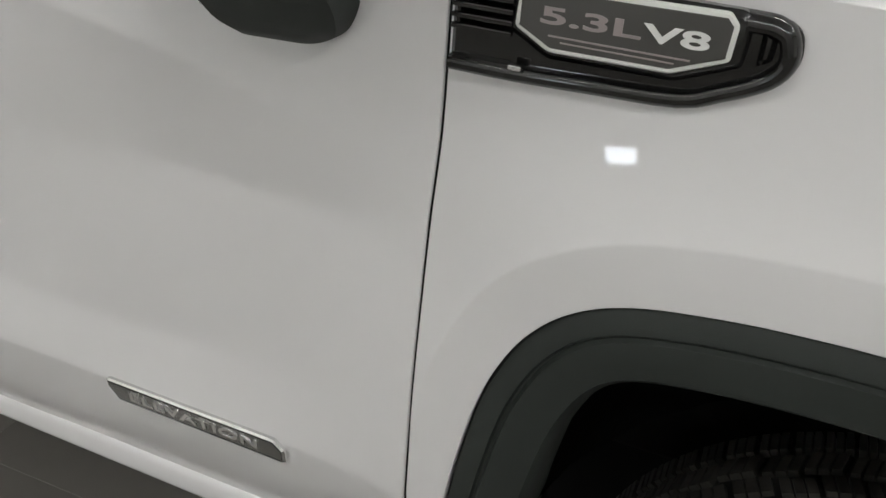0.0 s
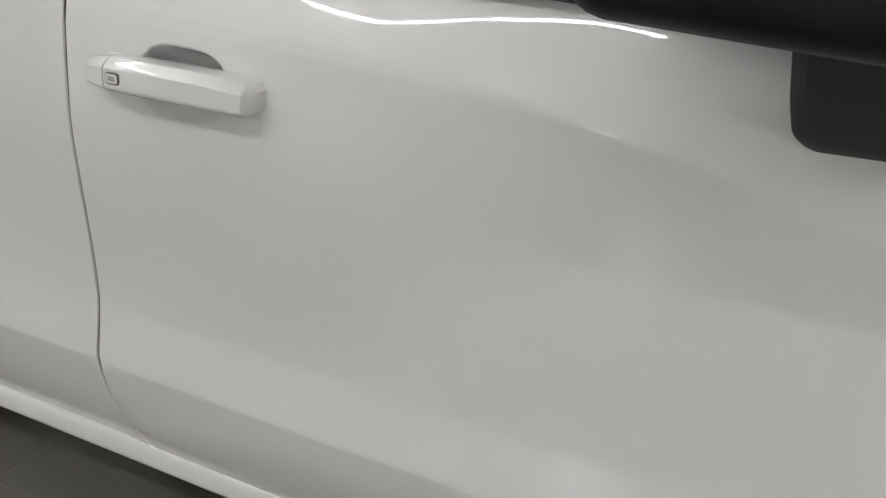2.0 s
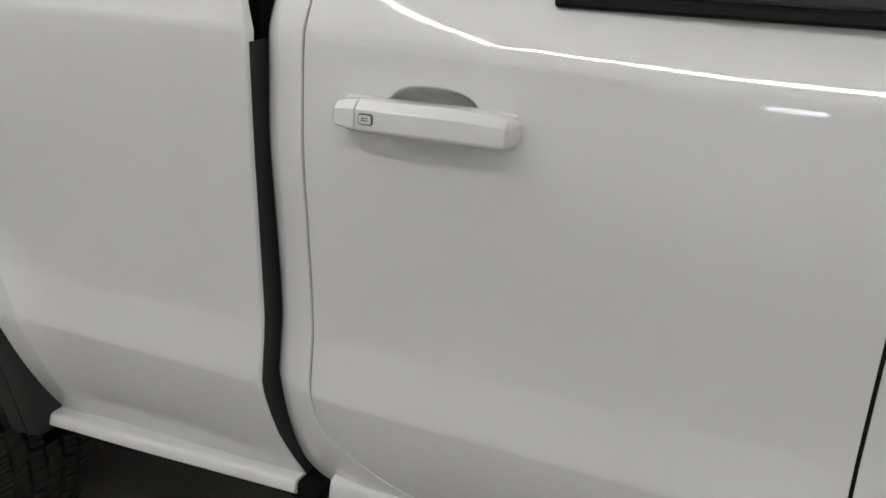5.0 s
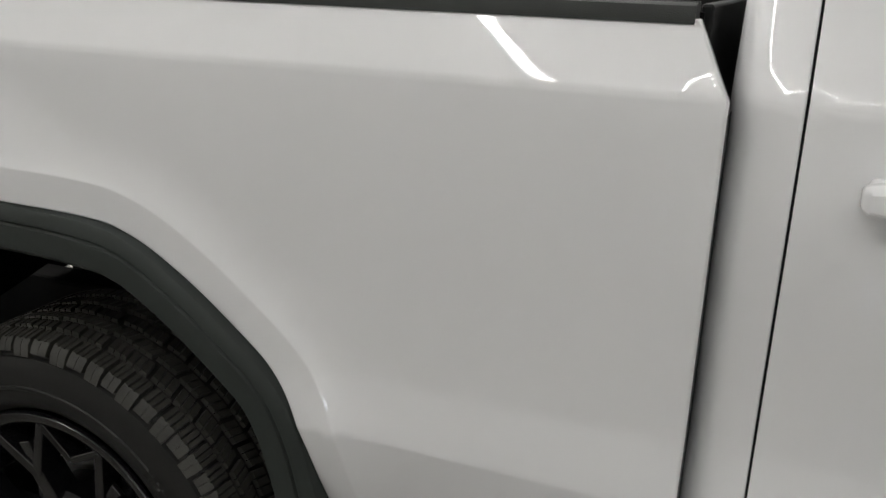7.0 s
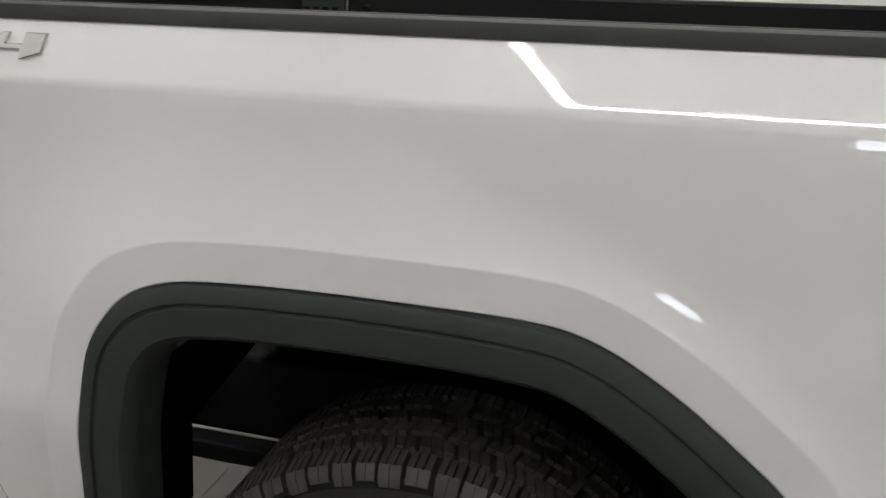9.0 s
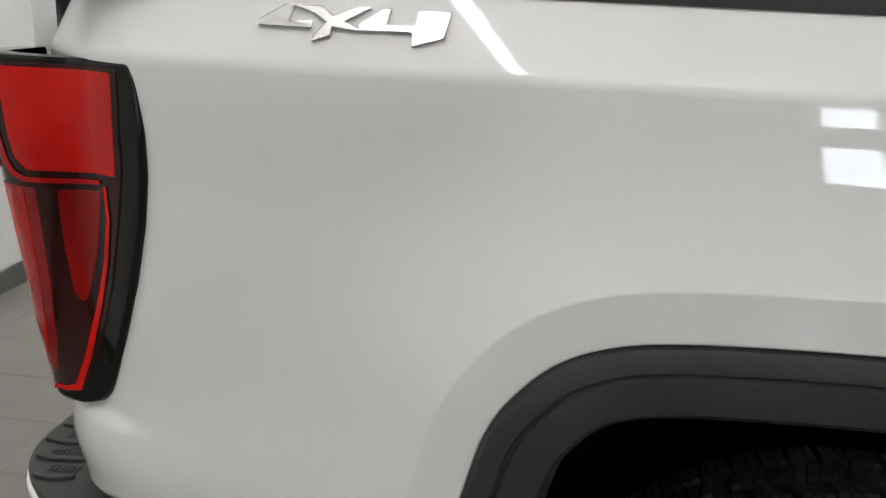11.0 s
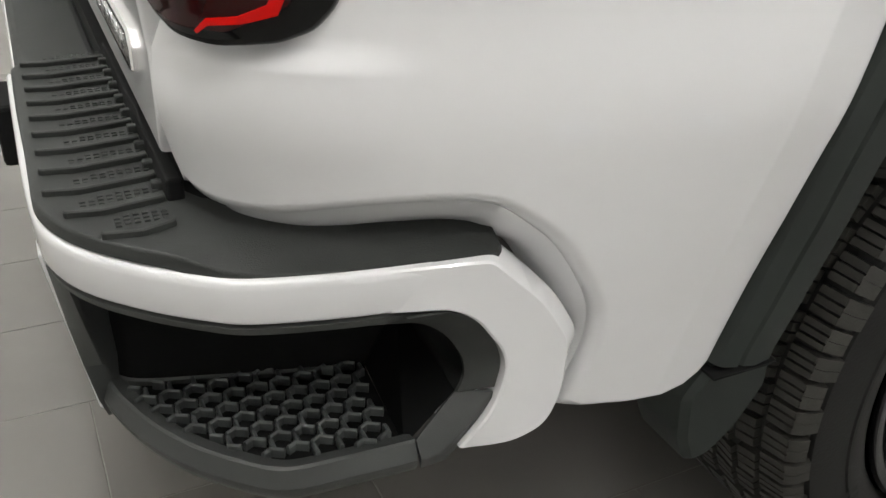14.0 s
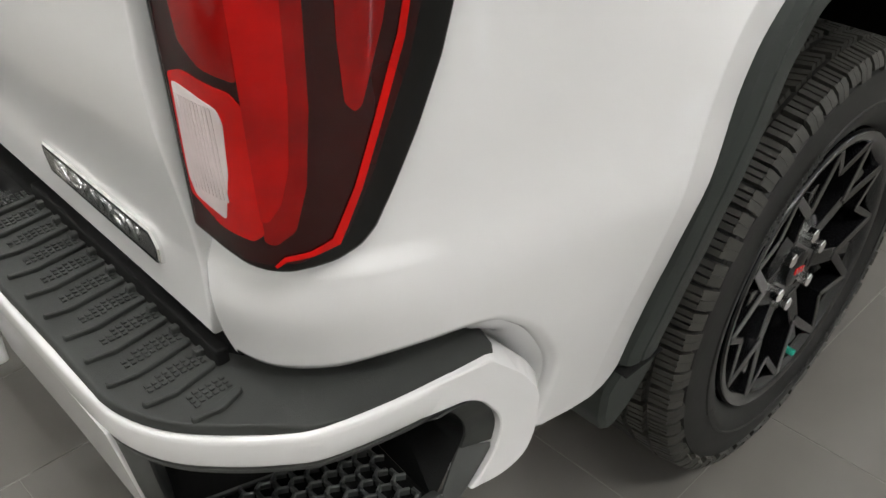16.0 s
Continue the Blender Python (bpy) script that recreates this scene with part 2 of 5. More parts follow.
def sweep(path, section, mat, name, parent, label="", closed=True, frame_of=None, caps=True, angle=40):
    """A section carried along a path: frame_of(i) gives the point and the two directions in which the section lies."""
    verts, faces = [], []
    m = len(section)
    for i in range(len(path)):
        o, a, b = frame_of(i)
        for s in section:
            verts.append(o + a * s[0] + b * s[1])
    for i in range(len(path) - 1):
        for j in range(m if closed else m - 1):
            k = (j + 1) % m
            faces.append((i * m + j, i * m + k, (i + 1) * m + k, (i + 1) * m + j))
    if caps and closed:
        faces.append(tuple(range(m))[::-1])
        faces.append(tuple((len(path) - 1) * m + j for j in range(m)))
    me = bpy.data.meshes.new(name)
    me.from_pydata([tuple(v) for v in verts], [], faces)
    bm = bmesh.new()
    bm.from_mesh(me)
    bmesh.ops.recalc_face_normals(bm, faces=bm.faces[:])
    bm.to_mesh(me)
    bm.free()
    return smooth(part(name, me, mat, parent, label), angle)


def prism(poly, place, lo, hi, bevel=0.0):
    """A flat outline made thick: place(u, v, depth) for depths lo and hi, with a chamfer at lo."""
    P = ccw(poly)
    n = len(P)
    layers = [(P, hi)]
    if bevel:
        layers += [(P, lo + bevel), (inset(P, bevel), lo)]
    else:
        layers += [(P, lo)]
    bm = bmesh.new()
    rings = [[bm.verts.new(place(q[0], q[1], d)) for q in L] for L, d in layers]
    for a, b in zip(rings, rings[1:]):
        for i in range(n):
            j = (i + 1) % n
            bm.faces.new((a[i], a[j], b[j], b[i]))
    for ring in (rings[0], rings[-1]):
        for t in geometry.tessellate_polygon([[Vector((float(q[0]), float(q[1]), 0)) for q in P]]):
            bm.faces.new([ring[k] for k in t])
    bmesh.ops.recalc_face_normals(bm, faces=bm.faces[:])
    return bm


def lettering(name, words, size, m, mat, parent, depth=0.001, spread=1.0, shear=0.0):
    cu = bpy.data.curves.new(name, "FONT")
    cu.body, cu.size, cu.extrude, cu.space_character, cu.shear = words, size, depth, spread, shear
    cu.align_x, cu.align_y = "CENTER", "CENTER"
    cu.offset = size * 0.022
    tmp = new("text", cu)
    bpy.context.view_layer.update()
    me = bpy.data.meshes.new_from_object(tmp.evaluated_get(bpy.context.evaluated_depsgraph_get()))
    bpy.data.objects.remove(tmp)
    me.materials.clear()
    me.transform(m)
    me.name = name
    return part(name, me, mat, parent)


def sstep(a, b, x):
    t = min(1.0, max(0.0, (x - a) / (b - a)))
    return t * t * (3 - 2 * t)


# ---- the truck's side: plan and profile ----
XR = -4.005
CORNER_LINE = catmull([(-3.60, 0.0), (-3.70, 0.0), (-3.78, 0.007), (-3.833, 0.018), (-3.867, 0.030), (-3.90, 0.046), (-3.935, 0.069), (-3.962, 0.096), (-3.985, 0.130), (-3.999, 0.17), (-4.004, 0.21), (XR, 0.25), (XR, 0.30), (XR, 0.40)], 6)
CORNER_LEN = np.concatenate([[0.0], np.cumsum([np.linalg.norm(b - a) for a, b in zip(CORNER_LINE, CORNER_LINE[1:])])])
AXLE_R, AXLE_F = -2.95, 0.62
REAR_ARCH = catmull([(-3.516, 0.44), (-3.506, 0.51), (-3.492, 0.60), (-3.478, 0.70), (-3.464, 0.80), (-3.443, 0.89), (-3.426, 0.95), (-3.402, 0.992), (-3.361, 1.034), (-3.308, 1.058), (-3.236, 1.068),
                     (-3.08, 1.074), (-2.90, 1.073), (-2.79, 1.066), (-2.737, 1.056), (-2.68, 1.032), (-2.604, 0.984), (-2.530, 0.926), (-2.478, 0.880), (-2.445, 0.835), (-2.421, 0.775), (-2.405, 0.70), (-2.395, 0.62), (-2.39, 0.55)], 5)
FRONT_ARCH = catmull([(0.018, 0.55), (0.028, 0.68), (0.044, 0.825), (0.054, 0.895), (0.071, 0.977), (0.094, 1.037), (0.118, 1.074), (0.146, 1.100), (0.183, 1.119), (0.234, 1.131),
                      (0.322, 1.140), (0.45, 1.141), (0.70, 1.13), (0.82, 1.10), (0.93, 1.03), (1.03, 0.94), (1.10, 0.82), (1.15, 0.62), (1.16, 0.55)], 5)


def rim_of(curve):
    """Points in rows round a wheel arch."""
    out = []
    for i in range(1, len(curve) - 1):
        t = curve[i + 1] - curve[i - 1]
        t = t / np.linalg.norm(t)
        out += [tuple(curve[i] + np.array((-t[1], t[0])) * d) for d in (0.016, 0.035, 0.050, 0.056, 0.060, 0.066, 0.072)]
    return out


ARCHES = np.array([p for p in REAR_ARCH] + [p for p in FRONT_ARCH])
CREASE = ((-4.3, 1.318), (-3.0, 1.321), (-1.881, 1.321), (-1.80, 1.319), (-1.52, 1.3145), (-1.27, 1.302), (-1.1, 1.300), (-0.75, 1.294), (-0.58, 1.285), (-0.434, 1.268), (-0.36, 1.256), (-0.24, 1.232), (-0.13, 1.198), (0.0, 1.15))


def crease(u):
    xs, zs = zip(*CREASE)
    return float(np.interp(u, xs, zs))


def rear_swell(u, z):
    """The arch stands further out at its rear shoulder."""
    return 0.015 * sstep(-3.20, -3.40, u) * sstep(0.58, 0.96, z)


def ramp(x):
    """The running sum of a smooth step from 0 to 1."""
    x = max(0.0, x)
    return x ** 3 - 0.5 * x ** 4 if x < 1 else x - 0.5


CUPS = ((-0.893, 1.229), (-1.612, 1.229))


def profile(u, z):
    """How far the skin lies inside the plan line, in metres."""
    c = crease(u)
    fade = 1 - sstep(-0.26, -0.04, u)
    cab = sstep(-1.884, -1.850, u)
    r = 0.007 + 0.004 * cab - 0.007 * sstep(-0.60, -0.35, u)
    up = z - c
    # the shoulder over the crease is steepest along the bed; on the doors it opens upwards and fades to the front
    tilt = 0.505 + 0.095 * cab
    kink = 0.484 + 0.021 * cab - 0.285 * sstep(-0.75, -0.15, u)
    ease = 0.012 + 0.048 * cab + 0.08 * sstep(-0.75, -0.40, u)
    soft = up if up > r else 0.0 if up < -r else (up + r) ** 2 / (4 * r)
    y = fade * (kink * soft + (tilt - kink) * ease * ramp(up / ease))
    y += (1 - fade) * (0.11 * (0.014 * ramp((z - 1.143) / 0.014) - 0.03 * ramp((z - 1.21) / 0.03)) - 0.007)
    full = sstep(-3.50, -3.20, u)
    # ahead of the rear corner: the side leans in under the crease, stands upright and flares out to the lower crease
    zl = max(z, 0.80)
    s = max(0.0, c - zl)
    cab = sstep(-1.90, -1.86, u)
    near, over = 0.008 + 0.062 * cab, 0.03 + 0.09 * cab
    lean = (1 - sstep(-0.70, -0.50, u)) * (-(0.07 + 0.06 * sstep(-1.12, -1.02, u)) * (s - over * ramp((s - near) / over)) + (0.02 + 0.04 * cab + 0.02 * sstep(-1.12, -1.02, u)) * (0.08 * ramp((s - 0.12) / 0.08) - 0.10 * ramp((1.0 - zl) / 0.10))) - 0.17 * 0.03 * ramp((0.905 - zl) / 0.03)
    y += full * lean * (0.3 + 0.7 * fade) + (1 - full) * 0.010 * sstep(0.0, 0.16, -up) * sstep(0.808, 0.93, z)
    low = z - 0.805
    k = 0.012 - 0.002 * full
    under = 0.5 * (-low + math.sqrt(low * low + k * k)) - 0.5 * k
    y += full * (0.09 * under + 1.15 * under * under + 0.003 * (1 - math.exp(-max(0.0, under) / 0.05)))
    y += (1 - full) * (0.24 * under + 0.08 * max(0.0, under - 0.10)) * (1 - 0.7 * sstep(-3.3, -3.5, u))
    d = float(np.min((ARCHES[:, 0] - u) ** 2 + (ARCHES[:, 1] - z) ** 2) ** 0.5)
    y -= (0.028 * (0.25 + 0.75 * sstep(0.45, 0.95, z)) * (1 - 0.4 * sstep(-2.95, -2.75, u) * sstep(-0.6, -1.2, u)) + rear_swell(u, z)) * (1 - min(1.0, max(0.0, d - 0.058) / (0.17 + 0.05 * sstep(-3.2, -3.4, u) - 0.092 * sstep(-2.98, -2.80, u) * sstep(-0.6, -1.2, u)))) ** 2
    y -= 0.011 * (1 - sstep(0.862, 0.886, z)) * sstep(0.74, 0.84, z) * sstep(-3.82, -3.92, u)
    for hx, hz in CUPS:
        e = abs((u - hx) / 0.066) ** 3 + abs((z - hz) / 0.045) ** 2.6
        if e < 1:
            y += (0.010 + 0.025 * sstep(-0.012, 0.015, z - hz)) * sstep(0, 0.9, 1 - e)
    return y


def plan(u):
    """A point of the plan line, and the way inwards."""
    if u >= -3.60:
        return Vector((u, 0, 0)), Vector((0, 1, 0))
    x, y = (float(np.interp(-3.60 - u, CORNER_LEN, [p[k] for p in CORNER_LINE])) for k in (0, 1))
    a, b = ([float(np.interp(-3.60 - u + d, CORNER_LEN, [p[k] for p in CORNER_LINE])) for k in (0, 1)] for d in (-0.008, 0.008))
    dx, dy = b[0] - a[0], b[1] - a[1]
    n = math.hypot(dx, dy)
    return Vector((x, y, 0)), Vector((dy / n, -dx / n, 0))


def skin(u, z, deep):
    p, n = plan(u)
    q = p + n * (profile(u, z) + deep)
    return Vector((q.x, q.y, z))


def skin_rows(u):
    c = crease(u)
    return [c + d for d in (-0.03, -0.02, -0.014, -0.0105, -0.007, -0.0045, -0.002, 0.0005, 0.003, 0.005, 0.007, 0.009, 0.0115, 0.014, 0.02, 0.03)] + [0.805 + d for d in (-0.04, -0.02, -0.01, -0.004, 0.004, 0.01, 0.02, 0.04)] + [0.87 + d for d in (0.0, 0.009, 0.018, 0.027, 0.036)] + ([0.856, 0.862, 0.867, 0.872, 0.877, 0.882, 0.888] if u < -3.80 else [])


def flat_side(u, v, d):
    return Vector((u, d, v))


def thing(name, at, label, category, group=""):
    e = new(name)
    e.empty_display_size = 0.1
    e.matrix_world = Matrix.Translation(at)
    return tagged(e, label, category, group)


# ---- room ----
FLOOR_TURN = radians(0.95)
ROOM = (-5.72, 9.0, -5.5, 5.7)
ROOM_H = 5.42


def turned(bm):
    bmesh.ops.rotate(bm, cent=(0, 0, 0), matrix=Matrix.Rotation(FLOOR_TURN, 3, "Z"), verts=bm.verts[:])
    return bm


X0, X1, Y0, Y1 = ROOM
floor = tagged(part("floor", turned(box((X0 - 0.2, Y0 - 0.2, -0.12), (X1 + 0.2, Y1 + 0.2, -0.0015))), GROUT), "grey grout bed under dark showroom floor tiles", "floor", kind="structure")
tagged(part("ceiling", turned(box((X0 - 0.2, Y0 - 0.2, ROOM_H), (X1 + 0.2, Y1 + 0.2, ROOM_H + 0.15))), CEILING_PAINT), "plain white painted showroom ceiling", "ceiling", kind="structure")
tagged(part("wall_north", turned(box((X0 - 0.2, Y1, -0.004), (X1 + 0.2, Y1 + 0.2, ROOM_H))), WALL_PAINT), "plain white painted showroom wall", "wall", kind="structure")
tagged(part("wall_west", turned(box((X0 - 0.2, Y0, -0.004), (X0, Y1, ROOM_H))), WALL_PAINT), "plain white painted showroom wall", "wall", kind="structure")
tagged(part("wall_east", turned(box((X1, Y0, -0.004), (X1 + 0.2, Y1, ROOM_H))), WALL_PAINT), "plain white painted showroom wall", "wall", kind="structure")
tagged(part("baseboard", turned(box((X0 + 0.012, Y1 - 0.012, 0.0), (X1, Y1, 0.10), 0.003)), BASE_GREY), "dark grey tiled skirting along the white wall", "baseboard", kind="structure")
tagged(part("baseboard", turned(box((X0, Y0, 0.0), (X0 + 0.012, Y1, 0.10), 0.003)), BASE_GREY), "dark grey tiled skirting along the white wall", "baseboard", kind="structure")

# the glazed side of the room, behind the walk
SILL_H, HEAD_H = 0.99, 1.50
BAYS = [(-1.62, -1.22)]
tagged(part("wall_south", turned(box((X0 - 0.2, Y0 - 0.2, -0.004), (X1 + 0.2, Y0, SILL_H))), WALL_PAINT), "white painted wall under the showroom windows", "wall", kind="structure")
tagged(part("wall_south_head", turned(box((X0 - 0.2, Y0 - 0.2, HEAD_H), (X1 + 0.2, Y0, ROOM_H))), WALL_PAINT), "white painted wall over the showroom windows", "wall", kind="structure")
edges = [X0 - 0.2] + [e for b in BAYS for e in b] + [X1 + 0.2]
for i in range(0, len(edges), 2):
    tagged(part("wall_south_pier", turned(box((edges[i], Y0 - 0.2, SILL_H), (edges[i + 1], Y0, HEAD_H))), WALL_PAINT), "white painted pier between showroom windows", "wall", kind="structure")
for i, (a, b) in enumerate(BAYS):
    w = tagged(part(f"window_{i + 1}", turned(box((a, Y0 - 0.16, SILL_H), (b, Y0 - 0.14, HEAD_H))), DAYLIGHT), "bright frosted daylight window of the showroom", "window", kind="structure")
    part("window_sill", turned(box((a, Y0 - 0.135, SILL_H), (b, Y0 + 0.03, SILL_H + 0.03), 0.005)), WALL_PAINT, w)


def ceiling_light(a, b):
    """A linear light from a to b in plan."""
    (x0, y0), (x1, y1) = a, b
    z = ROOM_H - 0.20
    turn = math.atan2(y1 - y0, x1 - x0)
    t = thing("ceiling_light", (0, 0, 0), "slim white linear light hanging from the ceiling", "ceiling light", "showroom ceiling lights")
    t.matrix_world = Matrix.Translation(((x0 + x1) / 2, (y0 + y1) / 2, z)) @ Matrix.Rotation(turn, 4, "Z")
    h = math.hypot(x1 - x0, y1 - y0) / 2
    part("housing", box((-h, -0.045, 0.012), (h, 0.045, 0.07), 0.004), CEILING_PAINT, t)
    part("diffuser", box((-h + 0.002, -0.040, 0.0), (h - 0.002, 0.040, 0.0125)), LED, t, "glowing white diffuser")
    for s in (-0.8, 0.8):
        part("hanger", box((s * h - 0.003, -0.003, 0.07), (s * h + 0.003, 0.003, 0.20)), STEEL, t)


# a six-sided ring of linear lights over the truck's bay
# near side and west slant follow reflections in the paint; other sides are assumed
RING = ((-3.465, -3.84), (0.0, -3.84), (3.50, -3.84), (5.30, -0.77), (3.50, 2.40), (0.0, 2.40), (-3.465, 2.40), (-5.30, -0.77))
for a, b in zip(RING, RING[1:] + RING[:1]):
    ceiling_light(a, b)
# two unseen lights, added to brighten the north-west wall and floor
ceiling_light((-5.1, 0.9), (-5.1, 4.5))
ceiling_light((-4.0, 4.6), (-0.4, 4.6))

# ---- truck ----
truck = thing("pickup_truck", (0, 0, 0), "white pickup truck with black trim parked on dark tiles", "pickup truck")
WIDTH = 2.02


front_fender = sheet("front_fender", [(0.0004, 0.588), (0.02, 0.588)] + [tuple(p) for p in FRONT_ARCH if 0.60 < p[1]] + [(1.17, 0.60), (1.25, 0.60), (1.25, 1.37), (0.0004, 1.395)],
                     skin, PAINT, truck, step=0.035, rows=skin_rows, edge=0.0016, flange=0.03, rims=rim_of(FRONT_ARCH))
front_door = sheet("front_door", rounded([(-0.0028, 0.587), (-0.0028, 1.372), (-1.0732, 1.372), (-1.0732, 0.74), (-1.058, 0.66), (-1.012, 0.587)], [0.01, 0.01, 0.006, 0.08, 0.06, 0.03], 6),
                   skin, PAINT, truck, step=0.03, rows=skin_rows, edge=0.0016, ovals=[(*CUPS[0], 0.066, 0.045)])
def cab_skin(u, z, deep):
    """The rear of the cab: the side draws in and then turns round the corner."""
    w = max(u, -1.845)
    p = skin(w, z, 0)
    r = max(0.0, -1.70 - w)
    a0 = math.atan(1.8 * r)
    a = a0 + max(0.0, -1.845 - u) / 0.058
    b = min(a, math.pi / 2)
    past = (a - b) * 0.058
    x = p.x - 0.058 * (math.sin(b) - math.sin(a0)) + deep * math.sin(b)
    return Vector((x, p.y + 0.9 * r * r + 0.058 * (math.cos(a0) - math.cos(b)) + past + deep * math.cos(b), z))


rear_door = sheet("rear_door", rounded([(-1.0782, 1.372), (-1.46, 1.372), (-1.56, 1.42), (-1.61, 1.62), (-1.8022, 1.62), (-1.8022, 0.80), (-1.791, 0.735), (-1.70, 0.665), (-1.60, 0.62), (-1.53, 0.587), (-1.017, 0.587), (-1.0628, 0.66), (-1.0782, 0.74)],
                                         [0.006, 0.03, 0.06, 0.01, 0.01, 0.05, 0.04, 0.05, 0.05, 0.05, 0.02, 0.06, 0.08], 6), cab_skin, PAINT, truck, step=0.03, rows=skin_rows, edge=0.0016, ovals=[(*CUPS[1], 0.066, 0.045)])
cab_corner = sheet("cab_corner", rounded([(-1.8058, 1.63), (-1.99, 1.63), (-1.99, 0.80), (-1.945, 0.72), (-1.885, 0.665), (-1.845, 0.615), (-1.81, 0.584), (-1.537, 0.584), (-1.603, 0.6165), (-1.7018, 0.6617), (-1.7935, 0.7330), (-1.8058, 0.80)],
                                           [0.01, 0.01, 0.05, 0.04, 0.04, 0.03, 0.02, 0.005, 0.05, 0.05, 0.05, 0.05], 5), cab_skin, PAINT, truck, step=0.02, rows=skin_rows, edge=0.0016, flange=0.03)
cut = catmull([(-3.680, 0.525), (-3.666, 0.564), (-3.660, 0.597), (-3.665, 0.630), (-3.684, 0.665), (-3.712, 0.703), (-3.742, 0.729), (-3.768, 0.747), (-3.79, 0.754), (-3.817, 0.757), (-3.86, 0.756), (-3.90, 0.751), (-3.945, 0.742), (-4.0, 0.736), (-4.034, 0.738), (-4.066, 0.745)], 3)
bed_outline = [(-1.848, 0.566), (-1.857, 0.62), (-1.875, 0.70), (-1.884, 0.78), (-1.884, 1.318), (-1.929, 1.404), (-4.064, 1.404), (-4.064, 1.30), (-4.064, 1.0), (-4.066, 0.89)] + [tuple(p) for p in cut[::-1]] + [(-3.682, 0.514), (-3.60, 0.497), (-3.555, 0.4935), (-3.528, 0.500), (-3.512, 0.513)] + \
    [tuple(p) for p in REAR_ARCH if p[1] > 0.55 or p[0] < -3 and p[1] > 0.524] + [(-2.36, 0.562)]


def bed_edge(u, z):
    """A soft roll round the bumper's cut-out, crisp elsewhere."""
    return 0.0045 + 0.010 * (1 - sstep(0.005, 0.03, far_from(cut, u, z)))


bed_side = sheet("bed_side", bed_outline, skin, PAINT, truck, step=0.03, rows=skin_rows, edge=bed_edge, flange=0.012, rims=rim_of(REAR_ARCH))
# cove between the panel and the bumper
def cove_section(k):
    a = ((-0.004, 0.012), (0.003, 0.018), (0.010, 0.026), (0.017, 0.036), (0.023, 0.048), (0.029, 0.070))
    b = ((-0.004, 0.012), (0.002, 0.0165), (0.010, 0.022), (0.019, 0.028), (0.027, 0.036), (0.036, 0.050))
    return [(p[0] + k * (q[0] - p[0]), p[1] + k * (q[1] - p[1])) for p, q in zip(a, b)]


bm = bmesh.new()
last = None
fine_cut = catmull(cut, 2)
for i, p in enumerate(fine_cut):
    a, b = fine_cut[max(0, i - 1)], fine_cut[min(len(fine_cut) - 1, i + 1)]
    t = (b - a) / np.linalg.norm(b - a)
    n = np.array((t[1], -t[0]))
    n = n if (np.array((-3.9, 0.5)) - p) @ n > 0 else -n
    row = [bm.verts.new(skin(p[0] + n[0] * o, max(p[1] + n[1] * o, 0.50), d)) for o, d in cove_section(sstep(-3.70, -3.76, p[0]))]
    if last:
        for j in range(5):
            bm.faces.new((last[j], row[j], row[j + 1], last[j + 1]))
    last = row
bmesh.ops.recalc_face_normals(bm, faces=bm.faces[:])
smooth(part("inner_flange", bm, PAINT, truck), 60)

# sill under the doors
SILL = [(0.092, 0.626), (0.046, 0.6265), (0.038, 0.6255), (0.0345, 0.622), (0.0325, 0.615), (0.0285, 0.597), (0.0300, 0.590), (0.036, 0.584), (0.06, 0.565), (0.10, 0.540), (0.13, 0.530), (0.16, 0.54), (0.16, 0.62)]


def sill_at(i):
    x = (-1.792, -1.789, -1.786, -1.77, -1.6, -1.2, -0.8, -0.4, 0.03)[i]
    return Vector((x, 0, 0)), Vector((0, 1, 0)), Vector((0, 0, 1))


sweep(range(9), SILL, PAINT, "rocker_panel", truck, frame_of=sill_at, angle=50)
# black block fills the dark notch at the sill's rear end
part("rocker_end_block", box((-1.870, 0.034, 0.566), (-1.812, 0.16, 0.600), 0.006), LINER, truck)


def bed_sill_at(i):
    x = (-1.855, -1.861, -2.2, -2.42)[i]
    return Vector((x, -0.004, (0.230, 0.230, 0.212, 0.204)[i])), Vector((0, 1, 0)), Vector((0, 0, 0.6))


sweep(range(4), SILL, PAINT, "bed_lower_edge", truck, frame_of=bed_sill_at, angle=50)

# black strips that imitate shade in the seams between the panels
def seam_shade(line, place=skin):
    bm = bmesh.new()
    last = None
    for u, z in catmull(line, 10):
        row = [bm.verts.new(place(u + s, z, 0.004)) for s in (-0.0075, 0.0075)]
        if last:
            bm.faces.new((last[0], last[1], row[1], row[0]))
        last = row
    part("seam_shade", bm, UNDER, truck, "thin black strip imitating shade in the seam")


seam_shade([(-0.0014, z) for z in (0.56, 0.7, 0.8, 0.9, 1.1, 1.28, 1.37)])
seam_shade([(-1.0757, z) for z in (0.75, 0.8, 0.9, 1.1, 1.28, 1.37)])
seam_shade([(-1.022, 0.59), (-1.050, 0.63), (-1.067, 0.68), (-1.0745, 0.72), (-1.0757, 0.76)])
seam_shade([(-1.804, z) for z in (0.78, 0.82, 0.9, 1.1, 1.28, 1.32, 1.6)], cab_skin)

# dark sheets behind the gaps, with the gaps' shade put into their colour
part("gap_backing", box((-1.845, 0.085, 0.56), (0.02, 0.13, 1.36)), UNDER, truck)
part("cab_back", box((-1.86, 0.16, 0.56), (-1.845, WIDTH - 0.16, 1.42)), UNDER, truck)
# the white bed front is coloured dark grey to imitate the gap's shade
bm = bmesh.new()
last = None
